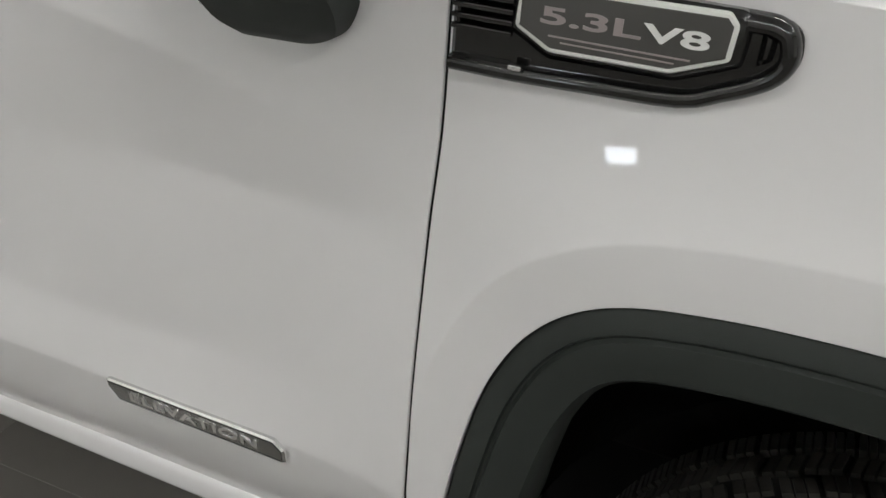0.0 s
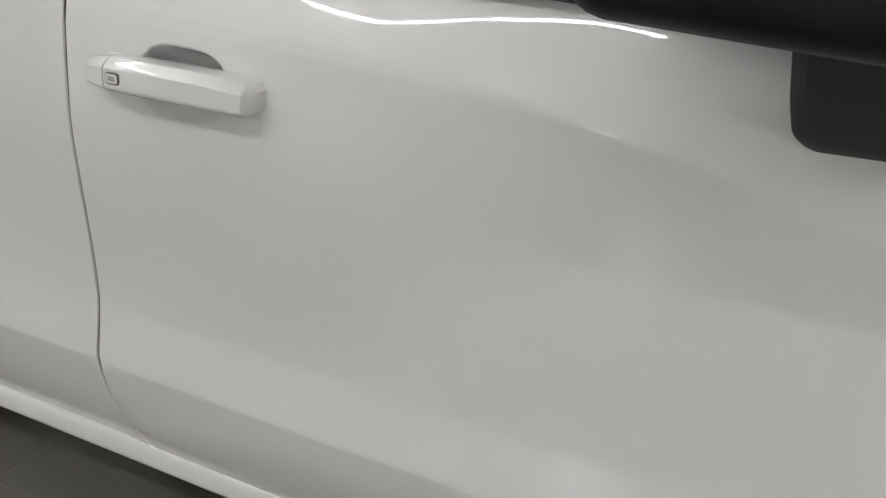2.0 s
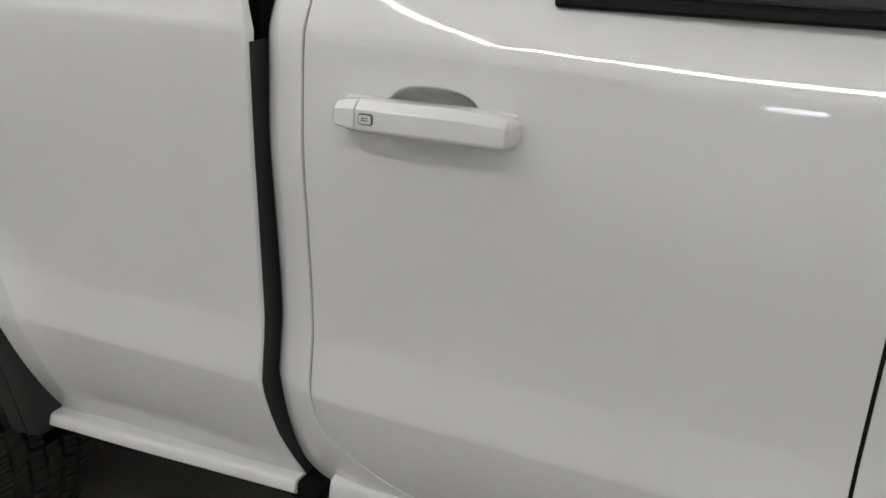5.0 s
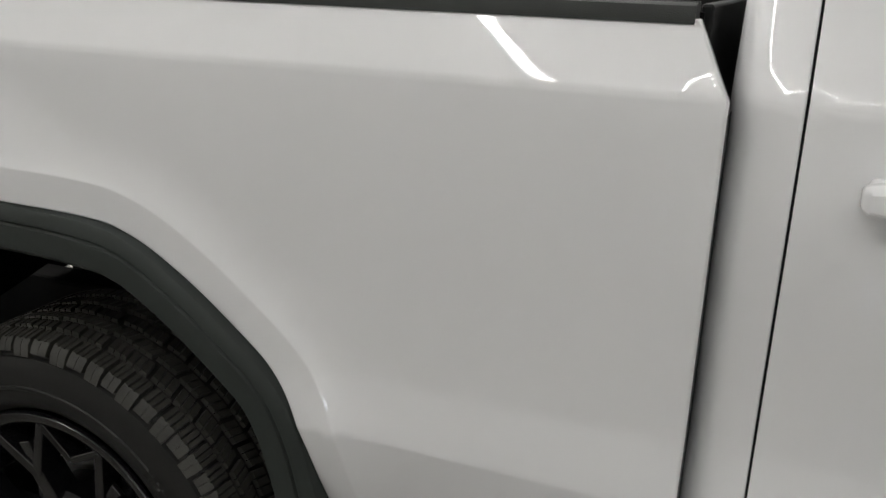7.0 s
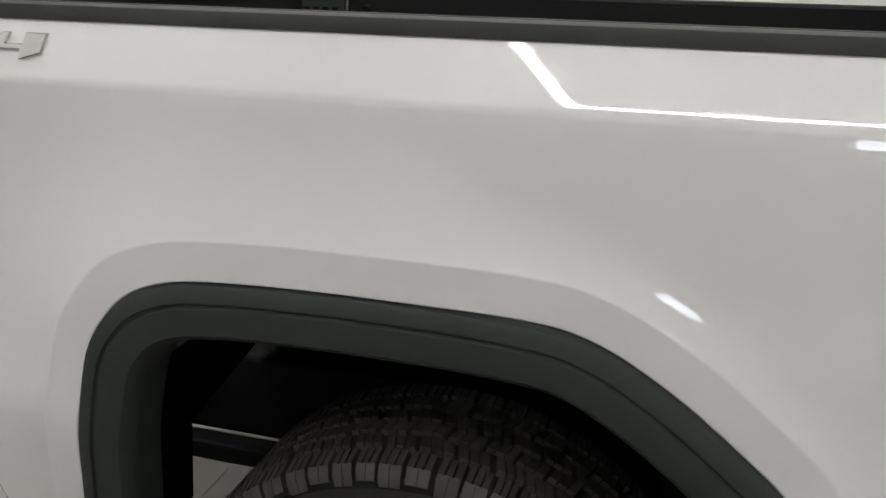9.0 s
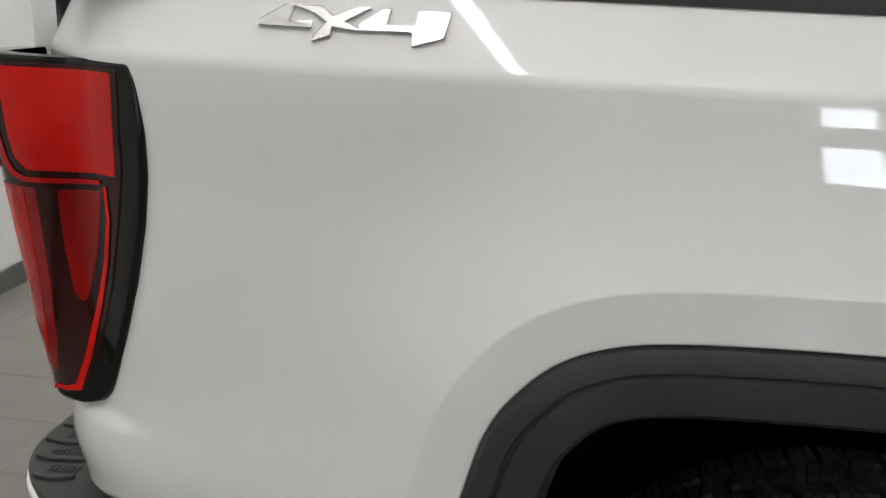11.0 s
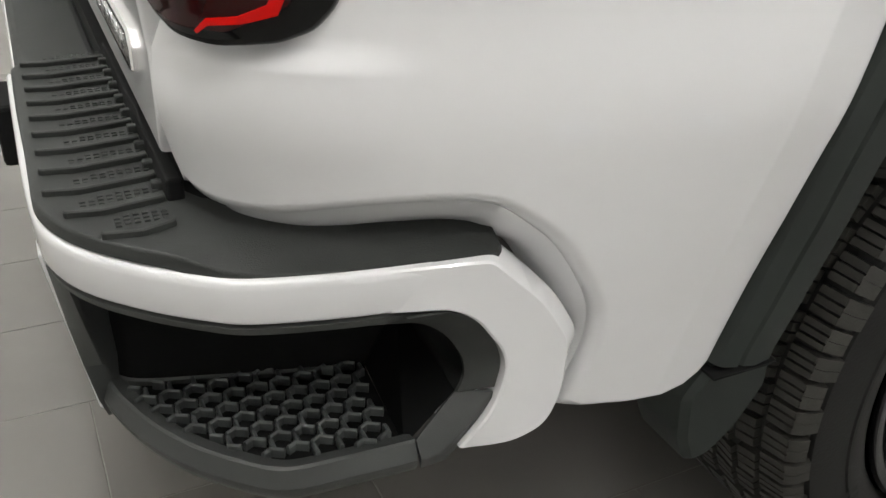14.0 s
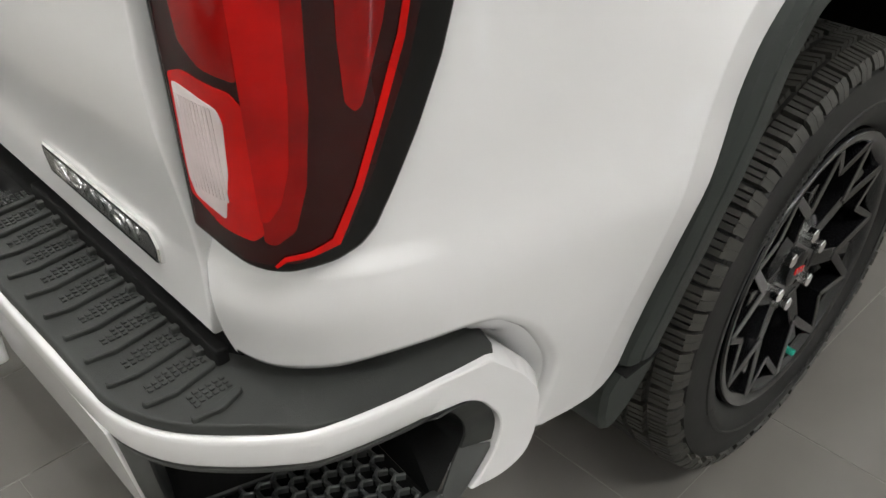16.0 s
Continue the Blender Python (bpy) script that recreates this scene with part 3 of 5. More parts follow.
for k in range(22):
    z = 0.600 + 0.0335 * k
    x = float(np.interp(z, (0.562, 0.62, 0.70, 0.78), (-1.847, -1.8565, -1.8745, -1.8835)))
    row = [bm.verts.new((x - d, y, z)) for y, d in ((skin(-1.90, z, 0).y + 0.006, 0.0), (0.30, 0.0), (0.30, 0.003), (skin(-1.90, z, 0).y + 0.006, 0.003))]
    if last:
        for q in range(4):
            bm.faces.new((last[q], last[(q + 1) % 4], row[(q + 1) % 4], row[q]))
    last = row
bmesh.ops.recalc_face_normals(bm, faces=bm.faces[:])
part("shaded_bed_front", bm, GREY_PLASTIC, truck)
part("cab_shell", box((-1.84, 0.14, 1.36), (0.3, WIDTH - 0.14, 1.90), 0.12, 4), PAINT, truck)
part("far_side", box((-4.0, WIDTH - 0.04, 0.56), (1.25, WIDTH, 1.40), 0.015), PAINT, truck)
part("nose", box((1.25, 0.03, 0.5), (1.62, WIDTH - 0.03, 1.36), 0.1, 4), PAINT, truck)
part("hood", box((0.02, 0.04, 1.34), (1.6, WIDTH - 0.04, 1.42), 0.03, 3), PAINT, truck)

# window base: belt seal and dark glass
for a, b in ((-1.48, -1.085), (-1.066, -0.26)):
    part("belt_seal", box((a, 0.026, 1.372), (b, 0.075, 1.390), 0.005), GLOSS_BLACK, truck)
    part("side_window", box((a + 0.01, 0.055, 1.385), (b - 0.01, 0.062, 1.80)), WINDOW_DARK, truck)

# ---- flares ----
FLARE = [(0.0, 0.03), (0.0, -0.022), (0.003, -0.030), (0.009, -0.034), (0.026, -0.036), (0.0285, -0.032), (0.031, -0.0315), (0.034, -0.036), (0.05, -0.037), (0.074, -0.033), (0.083, -0.022), (0.088, -0.006), (0.09, 0.05), (0.075, 0.06)]


def flare(curve, name, drop=0.0):
    pts = [np.array(p) for p in curve]

    def at(i):
        a, b = pts[max(0, i - 1)], pts[min(len(pts) - 1, i + 1)]
        t = (b - a) / np.linalg.norm(b - a)
        return Vector((pts[i][0], float(np.interp(pts[i][1], (0.54, 0.6, 0.7, 0.8, 0.9), (0.036, 0.026, 0.013, 0.004, 0.0))) - rear_swell(*pts[i]), pts[i][1])), Vector((t[1], 0, -t[0])), Vector((0, 1, 0))
    return sweep(pts, FLARE, GREY_PLASTIC, name, truck, "grained dark grey plastic wheel arch flare", frame_of=at, angle=28)


rear_flare = flare([p for p in REAR_ARCH if p[1] > 0.545 or p[0] < -3.3 and p[1] > 0.515], "wheel_arch_flare")
front_flare = flare([p for p in FRONT_ARCH if p[1] > 0.56], "wheel_arch_flare")
# guard under the rear flare
smooth(part("mud_guard", prism(rounded([(-3.506, 0.518), (-3.420, 0.532), (-3.404, 0.47), (-3.424, 0.405), (-3.450, 0.368), (-3.480, 0.360), (-3.506, 0.41), (-3.524, 0.48)], 0.012), lambda u, v, d: Vector((u, d + 0.16 * (0.53 - v), v)), 0.006, 0.09, 0.008), GREY_PLASTIC, truck), 40)
part("flare_joint", box((-3.510, -0.003, 0.5155), (-3.425, 0.06, 0.5185)), UNDER, truck)


def liner(ax, arch_top, name):
    """The inside of a wheel well: a curved roof and an inner wall."""
    bm = bmesh.new()
    prev = None
    for k in range(19):
        a = math.pi * (k / 18)
        x, z = ax + 0.53 * math.cos(a), 0.50 + (arch_top - 0.50) * math.sin(a) ** 0.7
        row = [bm.verts.new((x, y, z)) for y in (0.03, 0.27, 0.62 if z > 0.74 else 0.28)]
        if prev:
            for j in range(2):
                bm.faces.new((prev[j], prev[j + 1], row[j + 1], row[j]))
        prev = row
    bmesh.ops.solidify(bm, geom=bm.faces[:], thickness=0.006)
    smooth(part(name, bm, LINER, truck), 60)


liner(AXLE_R, 1.06, "wheel_well")
liner(AXLE_F, 1.11, "wheel_well")
part("wheel_well_wall", prism([(AXLE_R - 0.52, 0.66), (AXLE_R + 0.52, 0.66), (AXLE_R + 0.5, 1.02), (AXLE_R - 0.5, 1.02)], flat_side, 0.60, 0.62), LINER, truck)
part("wheel_well_liner", box((AXLE_R - 0.555, 0.05, 0.42), (AXLE_R - 0.53, 0.27, 0.80), 0.006), LINER, truck)
part("wheel_well_wall", prism([(AXLE_F - 0.60, 0.15), (AXLE_F + 0.53, 0.15), (AXLE_F + 0.5, 1.06), (AXLE_F - 0.5, 1.06)], flat_side, 0.60, 0.62), LINER, truck)

# ---- wheels ----
TYRE_R, TYRE_W, RIM_R = 0.418, 0.272, 0.272


def ring_mesh(profile_pts, n=96, arc=None):
    """A solid of turning round y: profile points are (y, radius)."""
    m = len(profile_pts)
    verts, faces = [], []
    for i in range(n):
        a = 2 * math.pi * i / n
        for y, r in profile_pts:
            verts.append((r * math.cos(a), y, r * math.sin(a)))
    for i in range(n):
        k = (i + 1) % n
        for j in range(m - 1):
            faces.append((i * m + j, i * m + j + 1, k * m + j + 1, k * m + j))
    me = bpy.data.meshes.new("ring")
    me.from_pydata(verts, [], faces)
    bm = bmesh.new()
    bm.from_mesh(me)
    bmesh.ops.recalc_face_normals(bm, faces=bm.faces[:])
    return bm


def tyre_mesh():
    W = TYRE_W
    core = [(0.020, RIM_R + 0.002), (0.008, RIM_R + 0.012), (0.000, RIM_R + 0.030), (-0.003, RIM_R + 0.045), (-0.003, RIM_R + 0.047), (-0.0055, RIM_R + 0.049), (-0.0055, RIM_R + 0.053), (-0.003, RIM_R + 0.055),
            (-0.002, 0.352), (0.003, 0.375), (0.004, 0.378), (0.010, 0.381), (0.012, 0.392), (0.022, 0.401), (0.040, 0.407), (W / 2, 0.411)]
    core += [(W - y, r) for y, r in core[-2::-1]]
    bm = ring_mesh(core, 120)
    verts, faces = [], []

    def block(a0, a1, y0, y1, r0, r1, skew, taper=0.0):
        i = len(verts)
        for r in (r0, r1):
            s = 0.0 if r == r0 else 0.0016
            for a, y in ((a0, y0), (a1, y0), (a1, y1), (a0, y1)):
                aa = a + 0.008 * math.sin(11 * a) + skew * (y - (y0 + y1) / 2) + (s / r if a == a0 else -s / r)
                yy = y + (s if y == y0 else -s)
                rr = r - taper * (1 if y == y0 else 0)
                verts.append((rr * math.cos(aa), yy, rr * math.sin(aa)))
        faces.extend([(i + 4, i + 5, i + 6, i + 7), (i, i + 1, i + 5, i + 4), (i + 1, i + 2, i + 6, i + 5), (i + 2, i + 3, i + 7, i + 6), (i + 3, i, i + 4, i + 7)])
    # six rows of blocks, each block cut by two sipes
    rows = [(0.012, 0.0480, 66, 0.0, 0.006), (0.0530, 0.0920, 50, 0.6, 0.0), (0.0965, 0.1330, 50, -0.5, 0.0), (0.1375, 0.1740, 50, 0.5, 0.0), (0.1785, 0.2180, 50, -0.6, 0.0), (0.2230, 0.2600, 66, 0.0, 0.0)]
    for k, (y0, y1, count, skew, taper) in enumerate(rows):
        pitch = 2 * math.pi / count
        for i in range(count):
            a0 = pitch * (i + 0.37 * k)
            w = pitch * (0.88, 0.92, 0.85)[i % 3]
            step = 0.005 * (i % 2) if 0 < k < 5 else 0.0
            for q in range(3):
                block(a0 + w * (q + 0.007) / 3, a0 + w * (q + 0.993) / 3, y0 + step, y1 - 0.005 + step if 0 < k < 5 else y1, 0.405, TYRE_R - (0.0003 if q == 1 else 0.0), skew, taper)
    # lugs over the outer shoulder, long and short in turn
    for i in range(66):
        pitch = 2 * math.pi / 66
        a0, w = pitch * i, pitch * (0.84, 0.88, 0.80)[i % 3]
        low = 0.0 if i % 2 else 0.009
        ring = [(0.0125, 0.4115), (0.0050, 0.402), (0.0008, 0.382 + low), (0.010, 0.377 + low), (0.020, 0.398)]
        for part_of in (0, 1):
            j = len(verts)
            for a in (a0 + w * 0.5 * part_of + 0.001, a0 + w * 0.5 * (part_of + 1) - 0.001):
                aa = a + 0.008 * math.sin(11 * a)
                for y, r in ring:
                    verts.append((r * math.cos(aa), y, r * math.sin(aa)))
            for q in range(4):
                faces.append((j + q, j + q + 1, j + 5 + q + 1, j + 5 + q))
            faces.append((j, j + 4, j + 3, j + 2, j + 1))
            faces.append((j + 5, j + 6, j + 7, j + 8, j + 9))
    tread = bpy.data.meshes.new("tread")
    tread.from_pydata(verts, [], faces)
    tb = bmesh.new()
    tb.from_mesh(tread)
    bmesh.ops.recalc_face_normals(tb, faces=tb.faces[:])
    # raised bars of sidewall writing
    for a0, count, r in ((2.2, 12, 0.322), (5.2, 12, 0.322), (0.6, 9, 0.322), (3.8, 9, 0.322)):
        for k in range(count):
            a = a0 + k * 0.045
            vs = []
            for da, rr in ((0, r - 0.011), (0.03, r - 0.011), (0.03, r + 0.011), (0, r + 0.011)):
                vs.append(bm.verts.new((rr * math.cos(a + da), -0.0052, rr * math.sin(a + da))))
            bm.faces.new(vs)
    return bm, tb


def spoke_bar(p, q, w0, w1, y0, y1, thick):
    """A tapered bar between two points of the wheel's face."""
    p, q = Vector(p), Vector(q)
    d = (q - p).normalized()
    s = Vector((-d.z, 0, d.x))
    bm = bmesh.new()
    vs = []
    for o, w, y in ((p, w0, y0), (q, w1, y1)):
        for k, yy in ((1, y), (-1, y)):
            vs.append(bm.verts.new((o.x + s.x * w * k, yy, o.z + s.z * w * k)))
        for k, yy in ((-1.35, y + thick), (1.35, y + thick)):
            vs.append(bm.verts.new((o.x + s.x * w * k, yy, o.z + s.z * w * k)))
    for i in range(4):
        j = (i + 1) % 4
        bm.faces.new((vs[i], vs[j], vs[4 + j], vs[4 + i]))
    bm.faces.new(vs[:4])
    bm.faces.new(vs[4:][::-1])
    bmesh.ops.recalc_face_normals(bm, faces=bm.faces[:])
    bmesh.ops.bevel(bm, geom=bm.edges[:], offset=0.0015, segments=1, affect="EDGES")
    return bm


def polar(r, deg):
    a = radians(deg)
    return (r * math.cos(a), 0, r * math.sin(a))


def merge(bms):
    out = bmesh.new()
    for b in bms:
        me = bpy.data.meshes.new("m")
        b.to_mesh(me)
        b.free()
        out.from_mesh(me)
        bpy.data.meshes.remove(me)
    return out


def wheel(ax, y, turn):
    hub = new("wheel")
    hub.empty_display_size = 0.1
    hub.parent = truck
    hub.matrix_world = Matrix.Translation((ax, y, 0.415)) @ Matrix.Rotation(radians(turn), 4, "Y")
    tagged(hub, "black alloy wheel with an all-terrain tyre")
    carcass, tread = tyre_mesh()
    tyre = smooth(part("tyre", carcass, SIDEWALL, hub, "dark all-terrain tyre with blocky tread"), 32)
    tagged(smooth(part("tread", tread, RUBBER, tyre), 32), kind="stuff")
    rim = ring_mesh([(0.022, RIM_R - 0.030), (0.008, RIM_R - 0.022), (0.004, RIM_R - 0.012), (0.003, RIM_R - 0.002), (0.007, RIM_R + 0.001), (0.012, RIM_R + 0.001), (0.016, RIM_R - 0.006), (0.03, RIM_R - 0.016), (0.05, RIM_R - 0.026), (0.18, RIM_R - 0.04), (0.25, RIM_R - 0.012), (0.252, RIM_R)], 96)
    smooth(part("rim", rim, WHEEL_BLACK, hub), 40)
    part("brake_disc", ring_mesh([(0.15, 0.07), (0.13, 0.08), (0.13, 0.175), (0.15, 0.175)], 48), STEEL, hub)
    part("wheel_back", ring_mesh([(0.175, 0.01), (0.175, 0.235)], 48), UNDER, hub)
    smooth(part("hub", ring_mesh([(0.035, 0.0), (0.033, 0.062), (0.030, 0.082), (0.040, 0.10), (0.11, 0.105), (0.12, 0.0)], 48), WHEEL_BLACK, hub), 30)
    smooth(part("centre_cap", ring_mesh([(0.022, 0.0), (0.0225, 0.030), (0.026, 0.036), (0.034, 0.037)], 40), GLOSS_BLACK, hub), 30)
    part("logo", merge([box((-0.018 + 0.013 * k, 0.0195, -0.006), (-0.008 + 0.013 * k, 0.0226, 0.006), 0.001) for k in range(3)]), RED_LOGO, hub, "small red enamel bars on the cap")
    for k in range(6):
        a = 60 * k
        fork = merge([spoke_bar(polar(0.07, a), polar(0.155, a), 0.017, 0.014, 0.030, 0.016, 0.05),
                      spoke_bar(polar(0.145, a), polar(0.252, a + 15), 0.010, 0.0085, 0.016, 0.006, 0.045),
                      spoke_bar(polar(0.145, a), polar(0.252, a - 15), 0.010, 0.0085, 0.016, 0.006, 0.045),
                      spoke_bar(polar(0.252, a + 15), polar(0.19, a + 30), 0.007, 0.007, 0.006, 0.016, 0.04),
                      spoke_bar(polar(0.252, a - 15), polar(0.19, a - 30), 0.007, 0.007, 0.006, 0.016, 0.04)])
        part("spoke", fork, WHEEL_BLACK, hub)
        inlay = spoke_bar(polar(0.158, a), polar(0.21, a), 0.008, 0.012, 0.020, 0.014, 0.01)
        part("spoke_inlay", inlay, WHEEL_FACE, hub, "grey machined spoke facet")
        n = polar(0.0698, a + 30)
        nut = bmesh.new()
        bmesh.ops.create_cone(nut, cap_ends=True, segments=6, radius1=0.0158, radius2=0.0138, depth=0.040)
        bmesh.ops.bevel(nut, geom=nut.edges[:], offset=0.001, segments=1, affect="EDGES")
        bmesh.ops.rotate(nut, cent=(0, 0, 0), matrix=Matrix.Rotation(radians(90), 3, "X"), verts=nut.verts[:])
        bmesh.ops.translate(nut, vec=(n[0], 0.036, n[2]), verts=nut.verts[:])
        part("lug_nut", nut, CHROME, hub, "bright chrome lug nut")
    v = polar(0.236, -62)
    stem = box((v[0] - 0.006, 0.004, v[2] - 0.006), (v[0] + 0.006, 0.05, v[2] + 0.006), 0.002)
    part("valve_cap", stem, GREEN_CAP, hub, "small green valve cap")
    return hub


wheel(AXLE_R, -0.012, 12)
wheel(AXLE_F - 0.045, 0.055, 40)
for ax in (AXLE_R, AXLE_F):
    part("axle", box((ax - 0.06, 0.2, 0.35), (ax + 0.06, WIDTH - 0.2, 0.47), 0.03), UNDER, truck)
    part("far_wheel", ring_mesh([(0.0, 0.05), (0.0, 0.4), (0.02, TYRE_R), (TYRE_W, TYRE_R), (TYRE_W, 0.05)], 48), RUBBER, truck).location = (ax, WIDTH - TYRE_W, 0.415)
for y in (0.50, WIDTH - 0.62):
    part("frame_rail", box((-3.95, y, 0.515), (1.4, y + 0.09, 0.70), 0.01), UNDER, truck)
part("leaf_spring", box((-3.65, 0.42, 0.488), (-2.3, 0.48, 0.53), 0.01), UNDER, truck)
part("shock_absorber", box((AXLE_R + 0.33, 0.34, 0.42), (AXLE_R + 0.38, 0.39, 0.80), 0.015), UNDER, truck)


# ---- door handles ----
def handle(hx, door):
    h = new("handle")
    h.parent = door
    tagged(h, "white painted pull handle")
    sec = [(-0.004, 0.0185), (-0.030, 0.0205), (-0.033, 0.0200), (-0.0435, 0.0125), (-0.0455, 0.0095), (-0.0470, -0.0125), (-0.0455, -0.0155), (-0.036, -0.0205), (-0.014, -0.0190), (-0.008, 0.0)]

    def bar(st, name, label=""):
        def at(i):
            x, sy, sz, dz = st[i]
            return Vector((hx + x, -0.003, 1.2345 + dz)), Vector((0, sy, 0)), Vector((0, 0, sz))
        sweep(st, sec, PAINT, name, h, label, frame_of=at, angle=24)
    bar([(-0.1270, 0.45, 0.42, -0.001), (-0.1250, 0.62, 0.60, -0.001), (-0.1190, 0.80, 0.78, -0.001), (-0.105, 0.90, 0.90, 0.0), (-0.0872, 0.965, 0.975, 0.0005)], "end_cap")
    bar([(-0.0858, 0.965, 0.975, 0.0005), (-0.05, 1.0, 1.0, 0.001), (0.02, 1.02, 1.0, 0.002), (0.055, 1.01, 1.0, 0.002), (0.064, 0.995, 0.985, 0.0017), (0.098, 0.96, 0.93, 0.0), (0.106, 0.91, 0.84, -0.001), (0.1105, 0.80, 0.70, -0.002), (0.1135, 0.62, 0.54, -0.003)], "grip")
    part("grip_core", box((hx - 0.10, -0.036, 1.222), (hx - 0.07, -0.010, 1.246)), UNDER, h)
    for a, b in ((-0.121, -0.068), (0.062, 0.1095)):
        part("seat", box((hx + a, -0.014, 1.2135), (hx + b, 0.006, 1.2535), 0.006), PAINT, h)
    part("lock_button", prism(rounded([(hx - 0.0800, 1.2275), (hx - 0.0600, 1.2275), (hx - 0.0600, 1.2415), (hx - 0.0800, 1.2415)], 0.0045), flat_side, -0.0510, -0.042, 0.0006), BADGE_GREY, h, "small dark-rimmed lock button")
    part("lock_face", prism(rounded([(hx - 0.0786, 1.2289), (hx - 0.0614, 1.2289), (hx - 0.0614, 1.2401), (hx - 0.0786, 1.2401)], 0.0035), flat_side, -0.0516, -0.042, 0.0004), PAINT, h)
    for z in (1.2328, 1.2355):
        part("lock_mark", box((hx - 0.0745, -0.0520, z), (hx - 0.0655, -0.0512, z + 0.0011)), BADGE_GREY, h)
    part("pivot_cover", box((hx - 0.048, -0.016, 1.243), (hx - 0.040, 0.004, 1.252), 0.002), DARK_PLASTIC, h)


handle(-0.888, front_door)
handle(-1.611, rear_door)

# ---- mirror ----
mirror = new("side_mirror")
mirror.parent = truck
tagged(mirror, "black grained plastic side mirror on a short stalk")
foot = prism(rounded([(-0.245, 1.42), (-0.237, 1.33), (-0.230, 1.292), (-0.214, 1.278), (-0.135, 1.281), (-0.100, 1.297), (-0.088, 1.325), (-0.088, 1.45), (-0.252, 1.45)], [0.01, 0.02, 0.01, 0.01, 0.02, 0.02, 0.02, 0.0, 0.0], 5), lambda u, v, d: Vector((u, d - 0.9 * max(0.0, v - 1.280), v)), -0.010, 0.05, 0.012)
smooth(part("stalk", foot, GREY_PLASTIC, mirror), 35)
head = box((-0.378, -0.285, 1.400), (-0.085, -0.085, 1.63), 0.035, 5)
for v in head.verts:
    if v.co.z < 1.46:
        v.co.z += 0.10 * max(0.0, -0.27 - v.co.x)
smooth(part("head", head, DARK_PLASTIC, mirror, "matt black mirror housing"), 40)
part("head_joint", box((-0.372, -0.2865, 1.440), (-0.088, -0.10, 1.4425)), GLOSS_BLACK, mirror)

# ---- fender vent and its emblem ----
vent = new("fender_vent")
vent.parent = truck
tagged(vent, "gloss black fender vent with an engine emblem")


def vent_at(u, v, d):
    return Vector((u, d, v))


VENT = [(0.004, 1.288), (0.06, 1.288), (0.203, 1.294), (0.252, 1.316), (0.270, 1.328), (0.2765, 1.345), (0.273, 1.364), (0.262, 1.372), (0.19, 1.3735), (0.004, 1.3745)]
smooth(part("vent_base", prism(rounded(VENT, [0.002, 0.0, 0.02, 0.02, 0.01, 0.01, 0.006, 0.01, 0.0, 0.002], 3), vent_at, -0.006, 0.02, 0.004), VENT_BLACK, vent), 30)
BORDER = catmull([(0.006, 1.2965), (0.06, 1.2963), (0.13, 1.2985), (0.196, 1.3015), (0.226, 1.3125), (0.2475, 1.3225), (0.2605, 1.332), (0.2665, 1.344), (0.2635, 1.359), (0.255, 1.3650), (0.235, 1.3668), (0.12, 1.3680), (0.006, 1.3690)], 3)


def border_at(i):
    p, q = np.array(BORDER[max(0, i - 1)]), np.array(BORDER[min(len(BORDER) - 1, i + 1)])
    t = (q - p) / np.linalg.norm(q - p)
    return vent_at(BORDER[i][0], BORDER[i][1], 0), Vector((-t[1], 0, t[0])), Vector((0, -1, 0))


sweep(BORDER, [(-0.0085, 0.002), (-0.0080, 0.008), (-0.0062, 0.0120), (-0.0030, 0.0150), (0.0005, 0.0160), (0.0035, 0.0153), (0.0056, 0.0130), (0.0066, 0.0095), (0.0070, 0.002)], VENT_BLACK, "vent_frame", vent, frame_of=border_at, angle=60)
part("vent_corner", prism(rounded([(0.008, 1.303), (0.056, 1.303), (0.063, 1.300), (0.063, 1.296), (0.008, 1.296)], 0.002), vent_at, -0.0150, -0.004, 0.002), VENT_BLACK, vent)
part("vent_fin", prism(rounded([(0.2455, 1.336), (0.256, 1.342), (0.257, 1.362), (0.2455, 1.364)], 0.003), vent_at, -0.0125, -0.004, 0.004), VENT_BLACK, vent)
EMBLEM_BLOCK = [(0.058, 1.376), (0.0555, 1.333), (0.090, 1.3145), (0.190, 1.3155), (0.237, 1.335), (0.2385, 1.368), (0.232, 1.376)]
part("emblem_block", prism(rounded(EMBLEM_BLOCK, 0.004, 3), vent_at, -0.0170, -0.004, 0.005), VENT_BLACK, vent)
for k in range(5):
    z = 1.327 + 0.0088 * k
    part("vent_slat", box((0.008, -0.0185, z), (0.060, -0.012, z + 0.0046), 0.0014), VENT_BLACK, vent)
EMB = [(0.0645, 1.372), (0.0625, 1.338), (0.092, 1.3215), (0.187, 1.3225), (0.228, 1.339), (0.2295, 1.366), (0.222, 1.374)]
part("emblem_rim", prism(rounded(EMB, 0.003, 2), vent_at, -0.0195, -0.012, 0.0012), RIM_SILVER, vent, "silver rim of the emblem")
part("emblem_face", prism(inset(ccw(rounded(EMB, 0.002, 2)), 0.0038), vent_at, -0.0201, -0.015, 0.0004), BADGE_GREY, vent, "dark grey emblem plate")
lettering("emblem_letters", "5.3L", 0.0225, Matrix.Translation((0.1215, -0.0205, 1.3500)) @ pose(0, 0, 0, 90, 0, 0) @ Matrix.Diagonal((2.06, 0.80, 1, 1)), LETTER_GREY, vent, 0.0007)
lettering("emblem_letters", "V8", 0.0225, Matrix.Translation((0.188, -0.0205, 1.3500)) @ pose(0, 0, 0, 90, 0, 0) @ Matrix.Diagonal((1.95, 0.80, 1, 1)), LETTER_WHITE, vent, 0.0009)
part("vent_clip", box((0.0600, -0.0200, 1.3015), (0.0715, -0.0135, 1.3060), 0.0012), SATIN, vent, "small bright clip")
